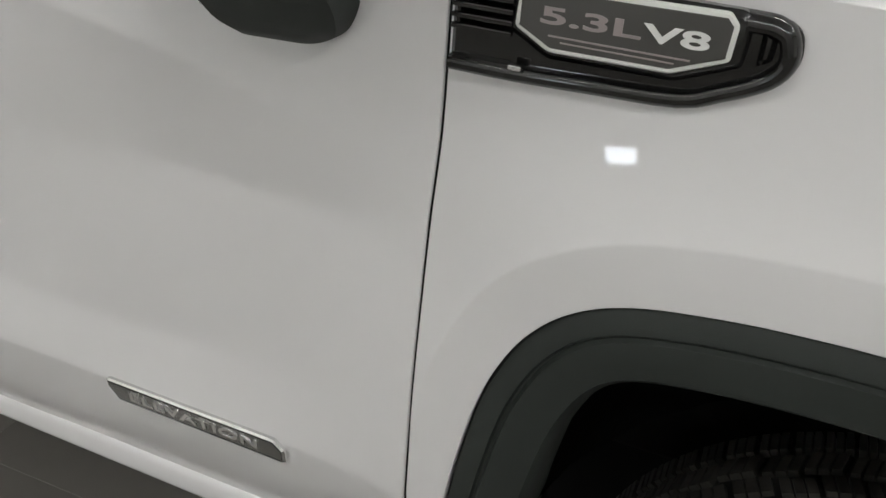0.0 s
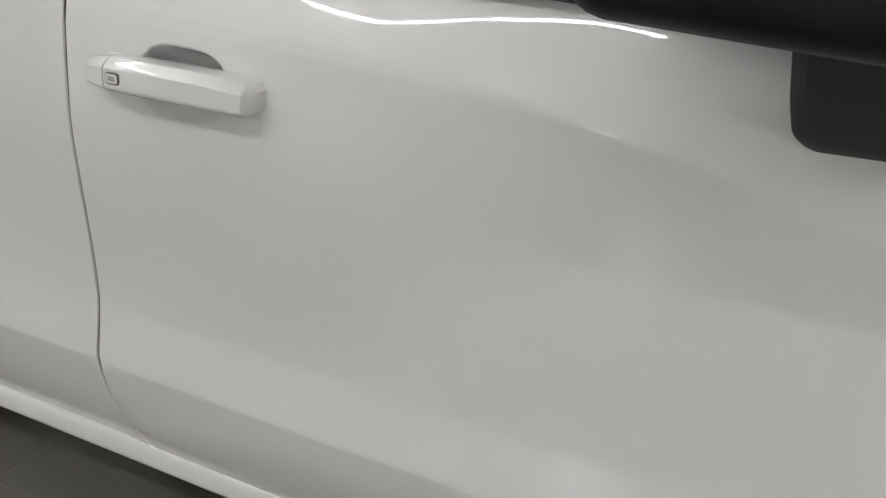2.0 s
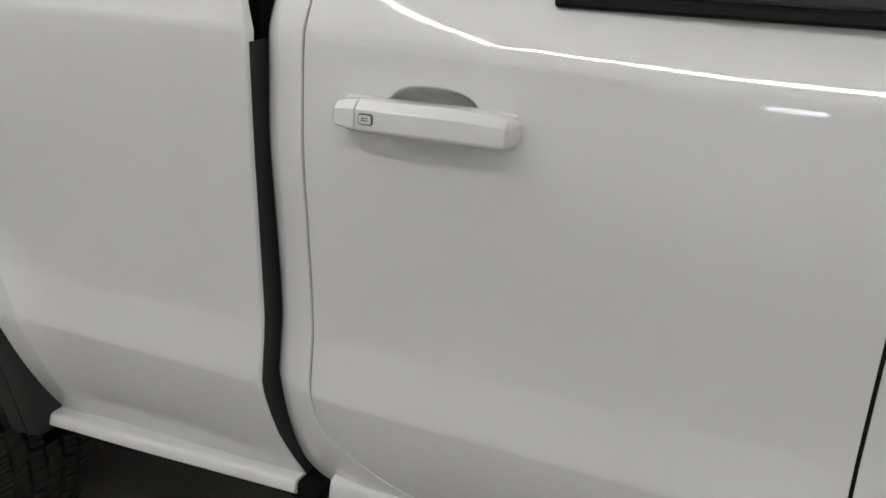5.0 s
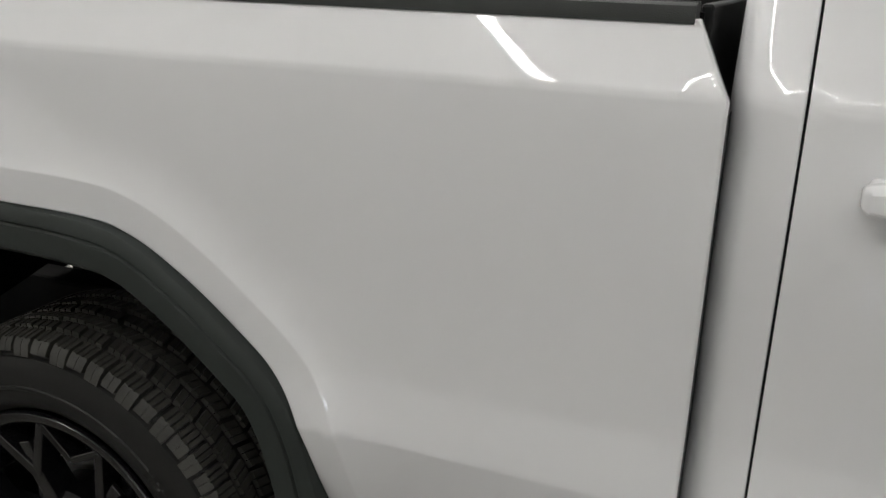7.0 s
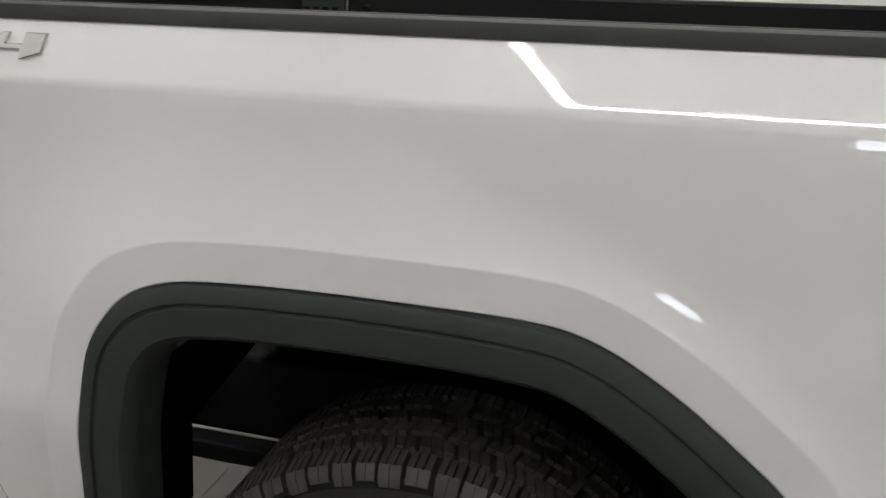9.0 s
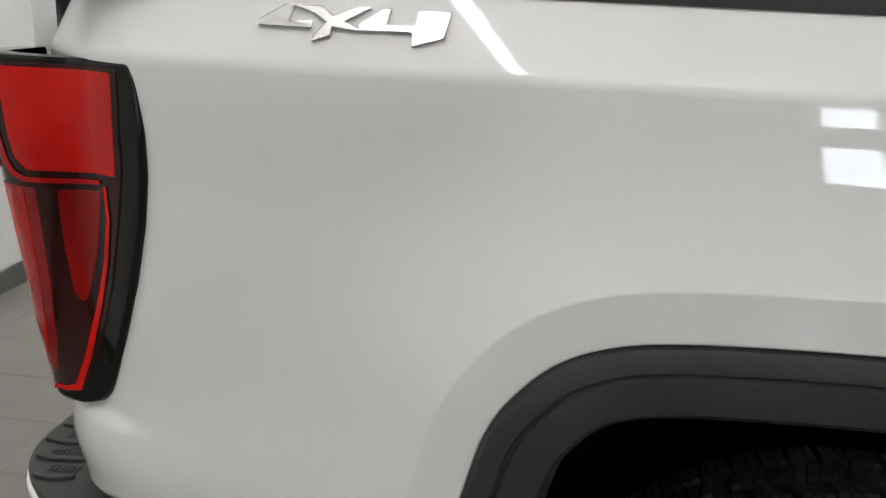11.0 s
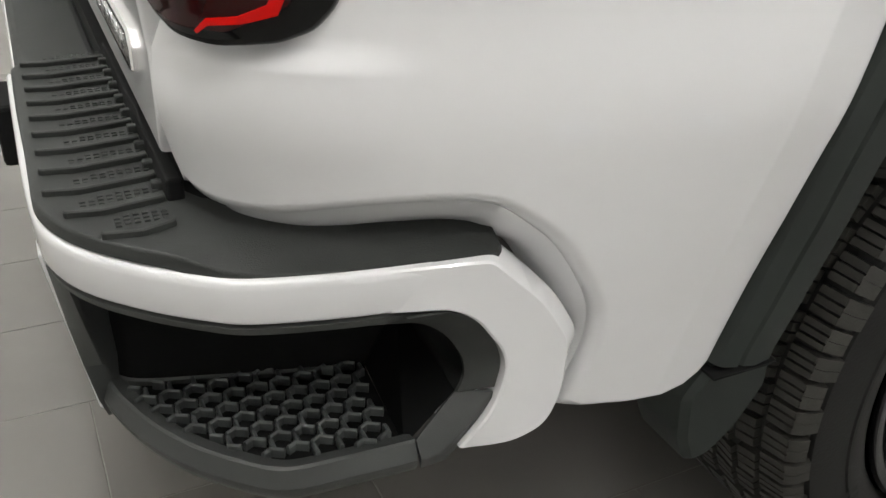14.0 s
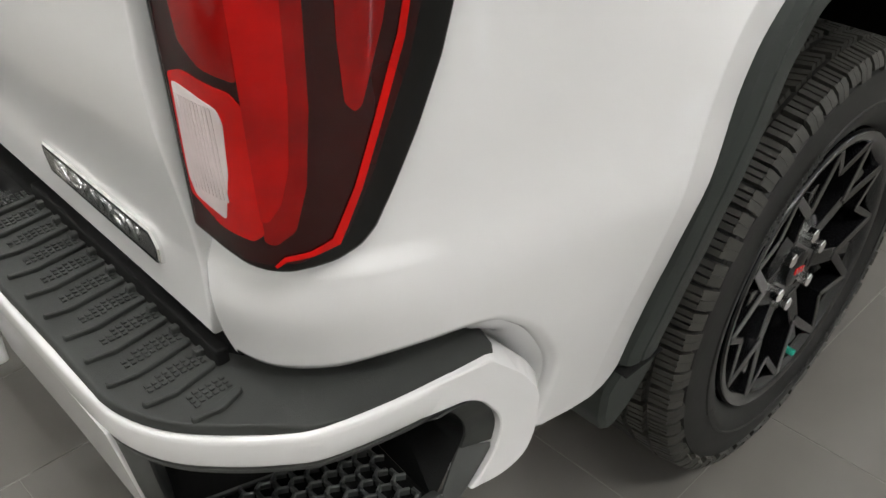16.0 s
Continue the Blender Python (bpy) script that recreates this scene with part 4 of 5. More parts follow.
part("emblem_bar", box((0.091, -0.0210, 1.3345), (0.200, -0.0198, 1.3358)), LETTER_GREY, vent)
part("emblem_bar", box((0.101, -0.0210, 1.3305), (0.189, -0.0198, 1.3316)), LETTER_GREY, vent)


def name_badge(m, words, parent):
    """A long bevelled chrome plate with dark ground and raised letters, 0.262 m long."""
    b = new("badge")
    b.parent = parent
    tagged(b, "chrome rimmed name badge with raised letters")

    def put(u, v, d):
        return m @ Vector((u, v, -d))
    out = [(-0.131, 0.0165), (-0.128, 0.018), (0.118, 0.018), (0.131, 0.003), (0.131, -0.017), (-0.118, -0.017), (-0.131, 0.004)]
    part("badge_rim", prism(rounded(out, 0.0015, 2), put, -0.006, 0.0, 0.002), CHROME, b)
    part("badge_groove", prism(inset(ccw(rounded(out, 0.001, 2)), 0.0036), put, -0.0062, -0.002, 0.0), UNDER, b, "thin black groove round the face")
    part("badge_face", prism(inset(ccw(rounded(out, 0.001, 2)), 0.0048), put, -0.0066, -0.002, 0.0), BADGE_FACE, b, "brushed silver badge ground")
    lettering("badge_letters", words, 0.0235, m @ Matrix.Translation((0.0, 0.0008, 0.0068)) @ Matrix.Diagonal((1.52, 0.92, 1, 1)), CHROME, b, 0.0012, 1.05)


side_face = skin(-0.297, 0.787, 0)
tilt = math.degrees(math.atan2(profile(-0.297, 0.767) - profile(-0.297, 0.799), 0.032))
name_badge(Matrix.Translation(side_face) @ pose(0, 0, 0, 90 + tilt, 0, 0), "ELEVATION", truck)

# four-wheel-drive badge on the upper bed side: chunky cut figures
def upper(u, v, d):
    p = skin(u, v, d)
    return p


X4 = [[(-3.688, 1.3585), (-3.688, 1.3655), (-3.662, 1.381), (-3.652, 1.381), (-3.656, 1.3655), (-3.632, 1.3655), (-3.632, 1.3585)],
      [(-3.655, 1.381), (-3.625, 1.381), (-3.612, 1.372), (-3.590, 1.381), (-3.573, 1.381), (-3.598, 1.3665), (-3.580, 1.3585), (-3.600, 1.3585), (-3.611, 1.3605), (-3.612, 1.352), (-3.630, 1.3455), (-3.630, 1.3515), (-3.618, 1.3655), (-3.630, 1.3725)],
      [(-3.583, 1.3585), (-3.585, 1.3655), (-3.562, 1.381), (-3.552, 1.381), (-3.556, 1.3660), (-3.527, 1.3660), (-3.525, 1.381), (-3.491, 1.381), (-3.496, 1.355), (-3.528, 1.3455), (-3.529, 1.3515), (-3.529, 1.3585)]]
x4 = new("badge")
x4.parent = truck
tagged(x4, "raised silver figures of a drive badge")
for figure in X4:
    part("figure", prism(figure, upper, -0.006, 0.001, 0.0012), SATIN, x4)

# ---- bed: rail caps, floor, walls ----
RAIL = [(0.036, 1.398), (0.036, 1.408), (0.040, 1.418), (0.048, 1.4215), (0.060, 1.4215), (0.062, 1.4195), (0.066, 1.4195), (0.068, 1.4225), (0.082, 1.4225), (0.086, 1.419), (0.088, 1.396)]


def rail_at(i):
    x = (-4.10, -3.0, -1.935)[i]
    return Vector((x, 0, 0)), Vector((0, 1, 0)), Vector((0, 0, 1))


sweep(range(3), RAIL, PAD_PLASTIC, "bed_rail_cap", truck, "grey plastic bed rail cap", frame_of=rail_at, angle=25)
sweep(range(3), [(WIDTH - y, z) for y, z in RAIL], PAD_PLASTIC, "bed_rail_cap", truck, frame_of=rail_at, angle=25)
part("bed_floor", box((-3.93, 0.64, 0.86), (-1.93, WIDTH - 0.64, 0.89)), LINER, truck)
part("bed_wall", box((-3.88, 0.084, 1.08), (-1.93, 0.094, 1.41)), LINER, truck)
part("bed_wall", box((-3.98, WIDTH - 0.094, 0.88), (-1.93, WIDTH - 0.084, 1.41)), DARK_PLASTIC, truck)
part("bed_front", box((-1.935, 0.09, 0.88), (-1.92, WIDTH - 0.09, 1.42), 0.004), DARK_PLASTIC, truck)
plate = part("tie_down_plate", box((-4.0, WIDTH - 0.104, 1.20), (-3.83, WIDTH - 0.095, 1.40), 0.003), GREY_PLASTIC, truck)
for k in range(4):
    part("slot", box((-3.985 + 0.036 * k, WIDTH - 0.107, 1.352), (-3.962 + 0.036 * k, WIDTH - 0.1035, 1.362)), UNDER, plate)
part("bed_post", box((-3.822, WIDTH - 0.115, 0.9), (-3.812, WIDTH - 0.095, 1.412), 0.002), SATIN, truck)
bolt = bmesh.new()
bmesh.ops.create_cone(bolt, cap_ends=True, segments=16, radius1=0.014, radius2=0.011, depth=0.012)
bmesh.ops.rotate(bolt, cent=(0, 0, 0), matrix=Matrix.Rotation(radians(90), 3, "X"), verts=bolt.verts[:])
bmesh.ops.translate(bolt, vec=(-3.75, WIDTH - 0.102, 1.36), verts=bolt.verts[:])
part("bolt", bolt, UNDER, truck)

# ---- tailgate ----
def gate(u, z, d):
    fold = -0.026 * sstep(0.84, 1.05, z)
    return Vector((XR + fold + d, -u, z))


tailgate = sheet("tailgate", [(-plan(u)[0].y - 0.004, z) for u, z in ((-4.066, 0.770), (-4.067, 0.893), (-4.066, 0.93), (-4.064, 1.0), (-4.064, 1.40))] + [(-WIDTH + 0.206, 1.40), (-WIDTH + 0.18, 0.895), (-WIDTH + 0.18, 0.770)], gate, PAINT, truck, step=0.05, edge=0.004,
                 rows=lambda u: [0.835 + 0.012 * k for k in range(19)], flange=0.03)
part("tailgate_inside", box((XR + 0.05, 0.2, 0.80), (XR + 0.06, WIDTH - 0.2, 1.40)), DARK_PLASTIC, truck)
part("tailgate_cap", box((XR + 0.006, 0.19, 1.396), (XR + 0.075, WIDTH - 0.19, 1.418), 0.006), PAD_PLASTIC, truck)
name_badge(Matrix.Translation((XR, 0.377, 0.832)) @ pose(0, 0, 0, 90, 0, -90), "ELEVATION", tailgate)
part("corner_fill", box((XR + 0.03, 0.20, 0.74), (XR + 0.06, 0.30, 1.40)), UNDER, truck)

# ---- tail lamp ----
lamp = new("tail_lamp")
lamp.parent = truck
tagged(lamp, "red wrap-around tail lamp in a gloss black surround")
LAMP = [(-3.834, 1.312), (-3.825, 1.29), (-3.820, 1.24), (-3.822, 1.19), (-3.830, 1.13), (-3.846, 1.06), (-3.866, 1.0), (-3.889, 0.940), (-3.904, 0.907), (-3.918, 0.892), (-3.94, 0.884), (-3.978, 0.881),
        (-4.01, 0.885), (-4.04, 0.893), (-4.066, 0.905), (-4.061, 0.999), (-4.060, 1.111), (-4.060, 1.312)]


def lamp_at(lift):
    def place(u, z, d):
        p, n = plan(u)
        bulge = 0.002 + 0.003 * sstep(0.9, 1.0, z)
        bulge += (0.032 + 0.12 * max(0.0, z - 0.9)) * sstep(-3.89, -3.998, u) * (1 - 0.45 * sstep(-3.993, -4.055, u))
        q = p + n * (d - lift - bulge + profile(u, min(max(z, 0.92), 1.22)))
        return Vector((q.x, q.y, z))
    return place


sheet("surround", rounded(LAMP, 0.006, 2), lamp_at(0.004), GLOSS_BLACK, lamp, step=0.02, edge=0.006, flange=0.03)
LENS = [(-3.849, 1.305), (-3.849, 1.204), (-3.861, 1.134), (-3.877, 1.058), (-3.904, 0.975), (-3.932, 0.910), (-3.969, 0.892), (-4.01, 0.894), (-4.058, 0.911), (-4.054, 0.999), (-4.053, 1.111), (-4.053, 1.305)]
sheet("lens", rounded(LENS, 0.004, 2), lamp_at(0.0058), LAMP_DARK, lamp, "dark smoked red lens", step=0.012, edge=0.0015, flange=0.003)
PIECES = [
    ("light_guide", LAMP_BRIGHT, [(-3.876, 1.172), (-3.873, 1.133), (-3.881, 1.08), (-3.899, 1.016), (-3.918, 0.955), (-3.938, 0.905), (-3.959, 0.899), (-3.978, 0.897), (-3.985, 0.891), (-3.987, 0.893), (-3.979, 0.902), (-3.961, 0.9045), (-3.944, 0.9125), (-3.9245, 0.959), (-3.9055, 1.0195), (-3.8870, 1.083), (-3.8785, 1.1325), (-3.880, 1.172)]),
    ("brake_light", LAMP_BRIGHT, [(-3.966, 1.30), (-3.966, 1.197), (-3.957, 1.183), (-3.860, 1.186), (-3.857, 1.22), (-3.856, 1.30)]),
    ("light_guide", LAMP_RED, [(-3.982, 1.30), (-3.980, 1.19), (-3.974, 1.175), (-3.961, 1.168), (-3.885, 1.173), (-3.885, 1.178), (-3.959, 1.1745), (-3.969, 1.181), (-3.973, 1.195), (-3.974, 1.30)]),
    ("side_reflector", LAMP_DEEP, [(-3.935, 1.162), (-3.886, 1.165), (-3.898, 1.094), (-3.916, 1.030), (-3.922, 1.026), (-3.930, 1.036), (-3.934, 1.09)]),
    ("turn_light", LAMP_RED, [(-3.964, 1.162), (-3.965, 1.049), (-3.969, 0.990), (-3.976, 0.958), (-3.986, 0.940), (-3.992, 0.940), (-3.9915, 1.162)]),
    # deeper red band imitates the turn light's soft fade into the dark lens
    ("turn_light_fade", LAMP_DEEP, [(-3.953, 1.162), (-3.954, 1.040), (-3.959, 0.972), (-3.969, 0.928), (-3.984, 0.914), (-3.992, 0.918), (-3.991, 1.162)]),
    ("corner_reflector", LAMP_BRIGHT, [(-4.049, 1.059), (-4.033, 1.066), (-3.998, 1.060), (-3.991, 1.048), (-3.991, 0.926), (-4.000, 0.918), (-4.027, 0.923), (-4.053, 0.946)]),
    ("upper_reflector", LAMP_DEEP, [(-3.991, 1.162), (-3.992, 1.068), (-4.016, 1.074), (-4.030, 1.09), (-4.034, 1.162)]),
    ("rear_light", LAMP_RED, [(-4.050, 1.30), (-4.050, 1.18), (-3.988, 1.18), (-3.988, 1.30)]),
]
for name, mat, poly in PIECES:
    sheet(name, rounded(poly, 0.0035, 3) if len(poly) < 15 else poly, lamp_at({"turn_light_fade": 0.0064, "turn_light": 0.0070, "corner_reflector": 0.0067, "light_guide": 0.0078}.get(name, 0.0066)), mat, lamp, step=0.010, edge=0.0004, flange=0.0006)
REV = [(-4.047, 1.053), (-4.031, 1.051), (-4.009, 1.044), (-4.006, 1.032), (-4.009, 0.986), (-4.02, 0.933), (-4.048, 0.945), (-4.051, 0.963)]
rev = sheet("reversing_light", rounded(REV, 0.004, 3), lamp_at(0.0072), LAMP_CLEAR, lamp, "clear ribbed reversing light", step=0.012, edge=0.0012, flange=0.003)
for k in range(10):
    u = -4.046 + 0.0034 * k
    part("lens_rib", prism([(u, 0.955), (u + 0.0016, 0.955), (u + 0.0016, 1.042), (u, 1.042)], lamp_at(0.0072), -0.0008, 0.0003, 0.0004), LAMP_CLEAR, rev)


# ---- rear bumper ----
bumper = new("rear_bumper")
bumper.parent = truck
tagged(bumper, "white step bumper with black corner step and ribbed pad")
EDGE = catmull([(-3.762, 0.009), (-3.826, 0.017), (-3.895, 0.027), (-3.967, 0.045), (-4.003, 0.066), (-4.044, 0.100), (-4.081, 0.142), (-4.102, 0.188), (-4.109, 0.235), (-4.112, 0.32), (-4.113, 0.42), (-4.114, 0.52), (-4.114, 0.63)], 4)


def along(curve, lift=0.0):
    pts = [np.array(p) for p in curve]

    def at(i):
        a, b = pts[max(0, i - 1)], pts[min(len(pts) - 1, i + 1)]
        t = (b - a) / np.linalg.norm(b - a)
        return Vector((pts[i][0], pts[i][1], lift)), Vector((t[1], -t[0], 0)) * -1, Vector((0, 0, 1))
    return at


# which side is outwards: the path runs to the rear and then inwards
BAND = [(-0.034, 0.708), (-0.004, 0.7085), (0.0, 0.7075), (0.0018, 0.705), (0.0024, 0.700), (0.0014, 0.672), (0.0, 0.669), (-0.003, 0.667), (-0.034, 0.667)]
bar_path = [p for p in EDGE if p[0] < -3.822]
sweep(bar_path, BAND, PAINT, "face_bar", bumper, frame_of=along(bar_path), angle=50)
INNER = [(-3.797, 0.513), (-3.774, 0.541), (-3.762, 0.568), (-3.757, 0.596), (-3.762, 0.616), (-3.787, 0.651), (-3.808, 0.664), (-3.862, 0.668)]
FACE = [(-3.862, 0.7080), (-3.778, 0.7085), (-3.724, 0.658), (-3.697, 0.614), (-3.698, 0.556), (-3.711, 0.522), (-3.742, 0.509)]
WRAP = [(-3.862, 0.7080), (-3.762, 0.7090), (-3.704, 0.655), (-3.674, 0.606), (-3.686, 0.552), (-3.703, 0.518), (-3.740, 0.506)]
FACE_R = [0.0, 0.008, 0.022, 0.014, 0.02, 0.016, 0.02, 0.003, 0.02, 0.02, 0.02, 0.012, 0.02, 0.02, 0.0]


def cend(u, v, d):
    return Vector((u, d + (0.175 if u < -3.77 else 0.09) * (-3.77 - u), v))


front, wrap = (rounded(P + INNER, FACE_R, 5) for P in (FACE, WRAP))
bm = bmesh.new()
layers = [[bm.verts.new((p[0], d, p[1])) for p in ring] for ring, d in ((inset(front[::-1], 0.002)[::-1], 0.0045), (front, 0.0062), (wrap, 0.030), (wrap, 0.075))]
for a, b in zip(layers, layers[1:]):
    for i in range(len(a)):
        j = (i + 1) % len(a)
        bm.faces.new((a[i], a[j], b[j], b[i]))
for t in geometry.tessellate_polygon([[Vector((float(q[0]), float(q[1]), 0)) for q in front]]):
    bm.faces.new([layers[0][k] for k in t])
for x in (-3.84, -3.82, -3.80, -3.785, -3.77, -3.755, -3.74, -3.72):
    bmesh.ops.bisect_plane(bm, geom=bm.verts[:] + bm.edges[:] + bm.faces[:], plane_co=(x, 0, 0), plane_no=(1, 0, 0))
for v in bm.verts:
    v.co = cend(v.co.x, v.co.z, v.co.y)
bmesh.ops.recalc_face_normals(bm, faces=bm.faces[:])
smooth(part("bar_end", bm, PAINT, bumper), 28)
# dark strip imitates the shadow line beside the bar end
part("bar_end_shade", prism(rounded([(-3.700, 0.625), (-3.672, 0.606), (-3.682, 0.552), (-3.699, 0.515), (-3.72, 0.53)], 0.004, 3), flat_side, 0.026, 0.06, 0.002), DARK_PLASTIC, bumper)
# rear face below the bar, left of the step
REARF = [(0.222, 0.668), (0.63, 0.668), (0.63, 0.500), (0.40, 0.520), (0.216, 0.492)]


def rearf(u, v, d):
    return Vector((-4.112 + d + 0.16 * (0.67 - v), u, v))


part("rear_face", prism(rounded(REARF, [0.004, 0, 0.0, 0.03, 0.004], 3), rearf, 0.0, 0.008, 0.002), PAINT, bumper)
# dark trim under the bar
TRIM = [(-0.006, 0.6665), (-0.001, 0.664), (-0.003, 0.657), (-0.014, 0.651), (-0.036, 0.651), (-0.036, 0.6665)]
trim_path = [p for p in EDGE if -4.5 < p[0] < -3.80 and p[1] < 0.27]
sweep(trim_path, TRIM, STEP_TRIM, "step_trim", bumper, frame_of=along(trim_path), angle=30)
# column at the rear end of the step
bm = bmesh.new()
rows = [[bm.verts.new(p) for p in L] for L in (
    [(-4.070, 0.220, 0.664), (-4.090, 0.176, 0.664), (-4.094, 0.174, 0.664), (-4.1065, 0.206, 0.664), (-4.105, 0.230, 0.664)],
    [(-4.060, 0.225, 0.60), (-4.080, 0.192, 0.60), (-4.084, 0.190, 0.60), (-4.0985, 0.206, 0.60), (-4.096, 0.230, 0.60)],
    [(-4.052, 0.228, 0.555), (-4.071, 0.204, 0.555), (-4.076, 0.201, 0.555), (-4.0915, 0.203, 0.555), (-4.090, 0.230, 0.555)],
    [(-4.046, 0.228, 0.527), (-4.066, 0.208, 0.529), (-4.070, 0.206, 0.531), (-4.0845, 0.199, 0.517), (-4.084, 0.230, 0.510)],
    [(-4.046, 0.228, 0.49), (-4.064, 0.212, 0.49), (-4.068, 0.210, 0.488), (-4.0780, 0.205, 0.492), (-4.078, 0.230, 0.490)])]
for a, b in zip(rows, rows[1:]):
    for i in range(4):
        bm.faces.new((a[i], a[i + 1], b[i + 1], b[i]))
bmesh.ops.recalc_face_normals(bm, faces=bm.faces[:])
smooth(part("step_column", bm, STEP_TRIM, bumper), 35)
# cheek at the front of the step: a flat frame round a deep pocket
CHEEK_OUT = rounded([(-3.85, 0.6655), (-3.808, 0.6625), (-3.787, 0.650), (-3.763, 0.616), (-3.758, 0.596), (-3.763, 0.572)], [0, 0.012, 0.02, 0.014, 0.014, 0.0], 4)
CHEEK_IN = rounded([(-3.87, 0.650), (-3.826, 0.642), (-3.802, 0.624), (-3.784, 0.594), (-3.781, 0.572), (-3.788, 0.556)], [0, 0.012, 0.02, 0.014, 0.014, 0.0], 4)
bm = bmesh.new()
rows = [[bm.verts.new((p[0], y, p[1])) for p in L] for L, y in ((CHEEK_OUT, 0.016), (CHEEK_OUT, 0.0125), (CHEEK_IN, 0.036), (CHEEK_IN, 0.041))]
for a, b in zip(rows, rows[1:]):
    for i in range(len(a) - 1):
        bm.faces.new((a[i], a[i + 1], b[i + 1], b[i]))
bmesh.ops.recalc_face_normals(bm, faces=bm.faces[:])
smooth(part("step_cheek", bm, STEP_TRIM, bumper), 30)
# pocket is blacker than its frame: the recess's shade is in the colour
bm = bmesh.new()
rows = [[bm.verts.new((p[0] - k, y, p[1] - k * 0.3)) for p in CHEEK_IN] for y, k in ((0.040, 0.0), (0.055, 0.003), (0.155, 0.012))]
for a, b in zip(rows, rows[1:]):
    for i in range(len(a) - 1):
        bm.faces.new((a[i], a[i + 1], b[i + 1], b[i]))
bmesh.ops.recalc_face_normals(bm, faces=bm.faces[:])
smooth(part("step_pocket", bm, DARK_PLASTIC, bumper), 30)
# sloping arm from the lip up to the cheek
bm = bmesh.new()
last = None
for inner, outer, side in (((-3.8365, 0.0165, 0.5315), (-3.8340, 0.0095, 0.5135), (-3.832, 0.015, 0.498)), ((-3.820, 0.025, 0.539), (-3.814, 0.0105, 0.5120), (-3.806, 0.018, 0.496)),
                           ((-3.803, 0.033, 0.5475), (-3.787, 0.0105, 0.5395), (-3.777, 0.018, 0.524)), ((-3.786, 0.0405, 0.5560), (-3.761, 0.0110, 0.5680), (-3.753, 0.016, 0.556))):
    I, O, S = Vector(inner), Vector(outer), Vector(side)
    row = [bm.verts.new(p) for p in (I + Vector((0, 0.006, -0.03)), I + Vector((0, 0.003, -0.001)), I, I.lerp(O, 0.9), O.lerp(S, 0.12), S, S + Vector((0.01, 0.03, -0.006)))]
    if last:
        for j in range(6):
            bm.faces.new((last[j], last[j + 1], row[j + 1], row[j]))
    last = row
bmesh.ops.recalc_face_normals(bm, faces=bm.faces[:])
smooth(part("step_arm", bm, STEP_TRIM, bumper), 32)
# sloping inner side between the tread and the cheek
bm = bmesh.new()
a = [bm.verts.new(p) for p in ((-3.846, 0.022, 0.523), (-3.835, 0.162, 0.527))]
b = [bm.verts.new(p) for p in ((-3.787, 0.041, 0.556), (-3.798, 0.158, 0.585))]
bm.faces.new((a[0], b[0], b[1], a[1]))
bmesh.ops.solidify(bm, geom=bm.faces[:], thickness=0.004)
part("step_side", bm, DARK_PLASTIC, bumper)
# back wall of the step
WALL = catmull([(-3.79, 0.152), (-3.853, 0.152), (-3.918, 0.166), (-3.99, 0.186), (-4.045, 0.203), (-4.066, 0.222)], 4)
# liner black here and on the floor puts the recess's darkness into colour
sweep(WALL, [(0.0, 0.52), (0.004, 0.53), (0.0, 0.55), (-0.004, 0.668), (-0.02, 0.668), (-0.02, 0.52)], LINER, "step_back", bumper, frame_of=along(WALL), angle=40)
# tread floor of the step and its lip
TREAD = [(-4.066, 0.200), (-4.060, 0.165), (-4.034, 0.114), (-4.001, 0.069), (-3.972, 0.043), (-3.923, 0.029), (-3.846, 0.021), (-3.835, 0.162), (-3.917, 0.174), (-4.017, 0.192)]
part("step_floor", prism(TREAD, lambda u, v, d: Vector((u, v, -d)), -0.524, -0.50), LINER, bumper)
LIP = catmull([(-3.8375, 0.0178), (-3.85, 0.018), (-3.90, 0.021), (-3.95, 0.026), (-3.980, 0.046), (-4.018, 0.086), (-4.046, 0.131), (-4.064, 0.176), (-4.074, 0.214)], 4)
sweep(LIP, [(-0.014, 0.528), (-0.001, 0.5315), (0.002, 0.530), (0.0085, 0.5145), (0.0080, 0.509), (0.004, 0.500), (-0.008, 0.488), (-0.030, 0.480), (-0.018, 0.500)], STEP_TRIM, "step_lip", bumper, frame_of=along(LIP), angle=25)
sweep([p for p in WALL[4:]], [(-0.004, 0.518), (0.006, 0.518), (0.006, 0.529), (0.003, 0.532), (-0.001, 0.532), (-0.004, 0.529)], STEP_TRIM, "step_bead", bumper, frame_of=along(WALL[4:]), angle=40)
# grip pattern: staggered three-armed ribs on the tread
bm_list = []
tread_in = inset(ccw(TREAD), 0.005)
CELL = 0.0128
for r in range(-1, 13):
    for c in range(-2, 17):
        vx, vy = -4.10 + CELL * math.sqrt(3) * (c + 0.5 * (r % 2)), 0.010 + 1.5 * CELL * r
        for k in range(3):
            a = radians(30 + 120 * k)
            d, n = np.array((math.cos(a), math.sin(a))), np.array((-math.sin(a), math.cos(a)))
            p = np.array((vx, vy)) + d * (0.5 * CELL + 0.0016) + n * 0.0011
            ends = [p - d * 0.0062, p + d * 0.0062]
            if not (inside(tread_in, *ends[0]) and inside(tread_in, *ends[1])):
                continue
            poly = [ends[0] - n * 0.0020, ends[1] - n * 0.0020, ends[1] + n * 0.0020, ends[0] + n * 0.0020]
            bm_list.append(prism([tuple(q) for q in poly], lambda u, v, dd: Vector((u, v, -dd)), -0.5335, -0.522, 0.0014))
tagged(part("grip_ribs", merge(bm_list), LIT_RIB, bumper, "raised ribs of the step's tread"), kind="stuff")
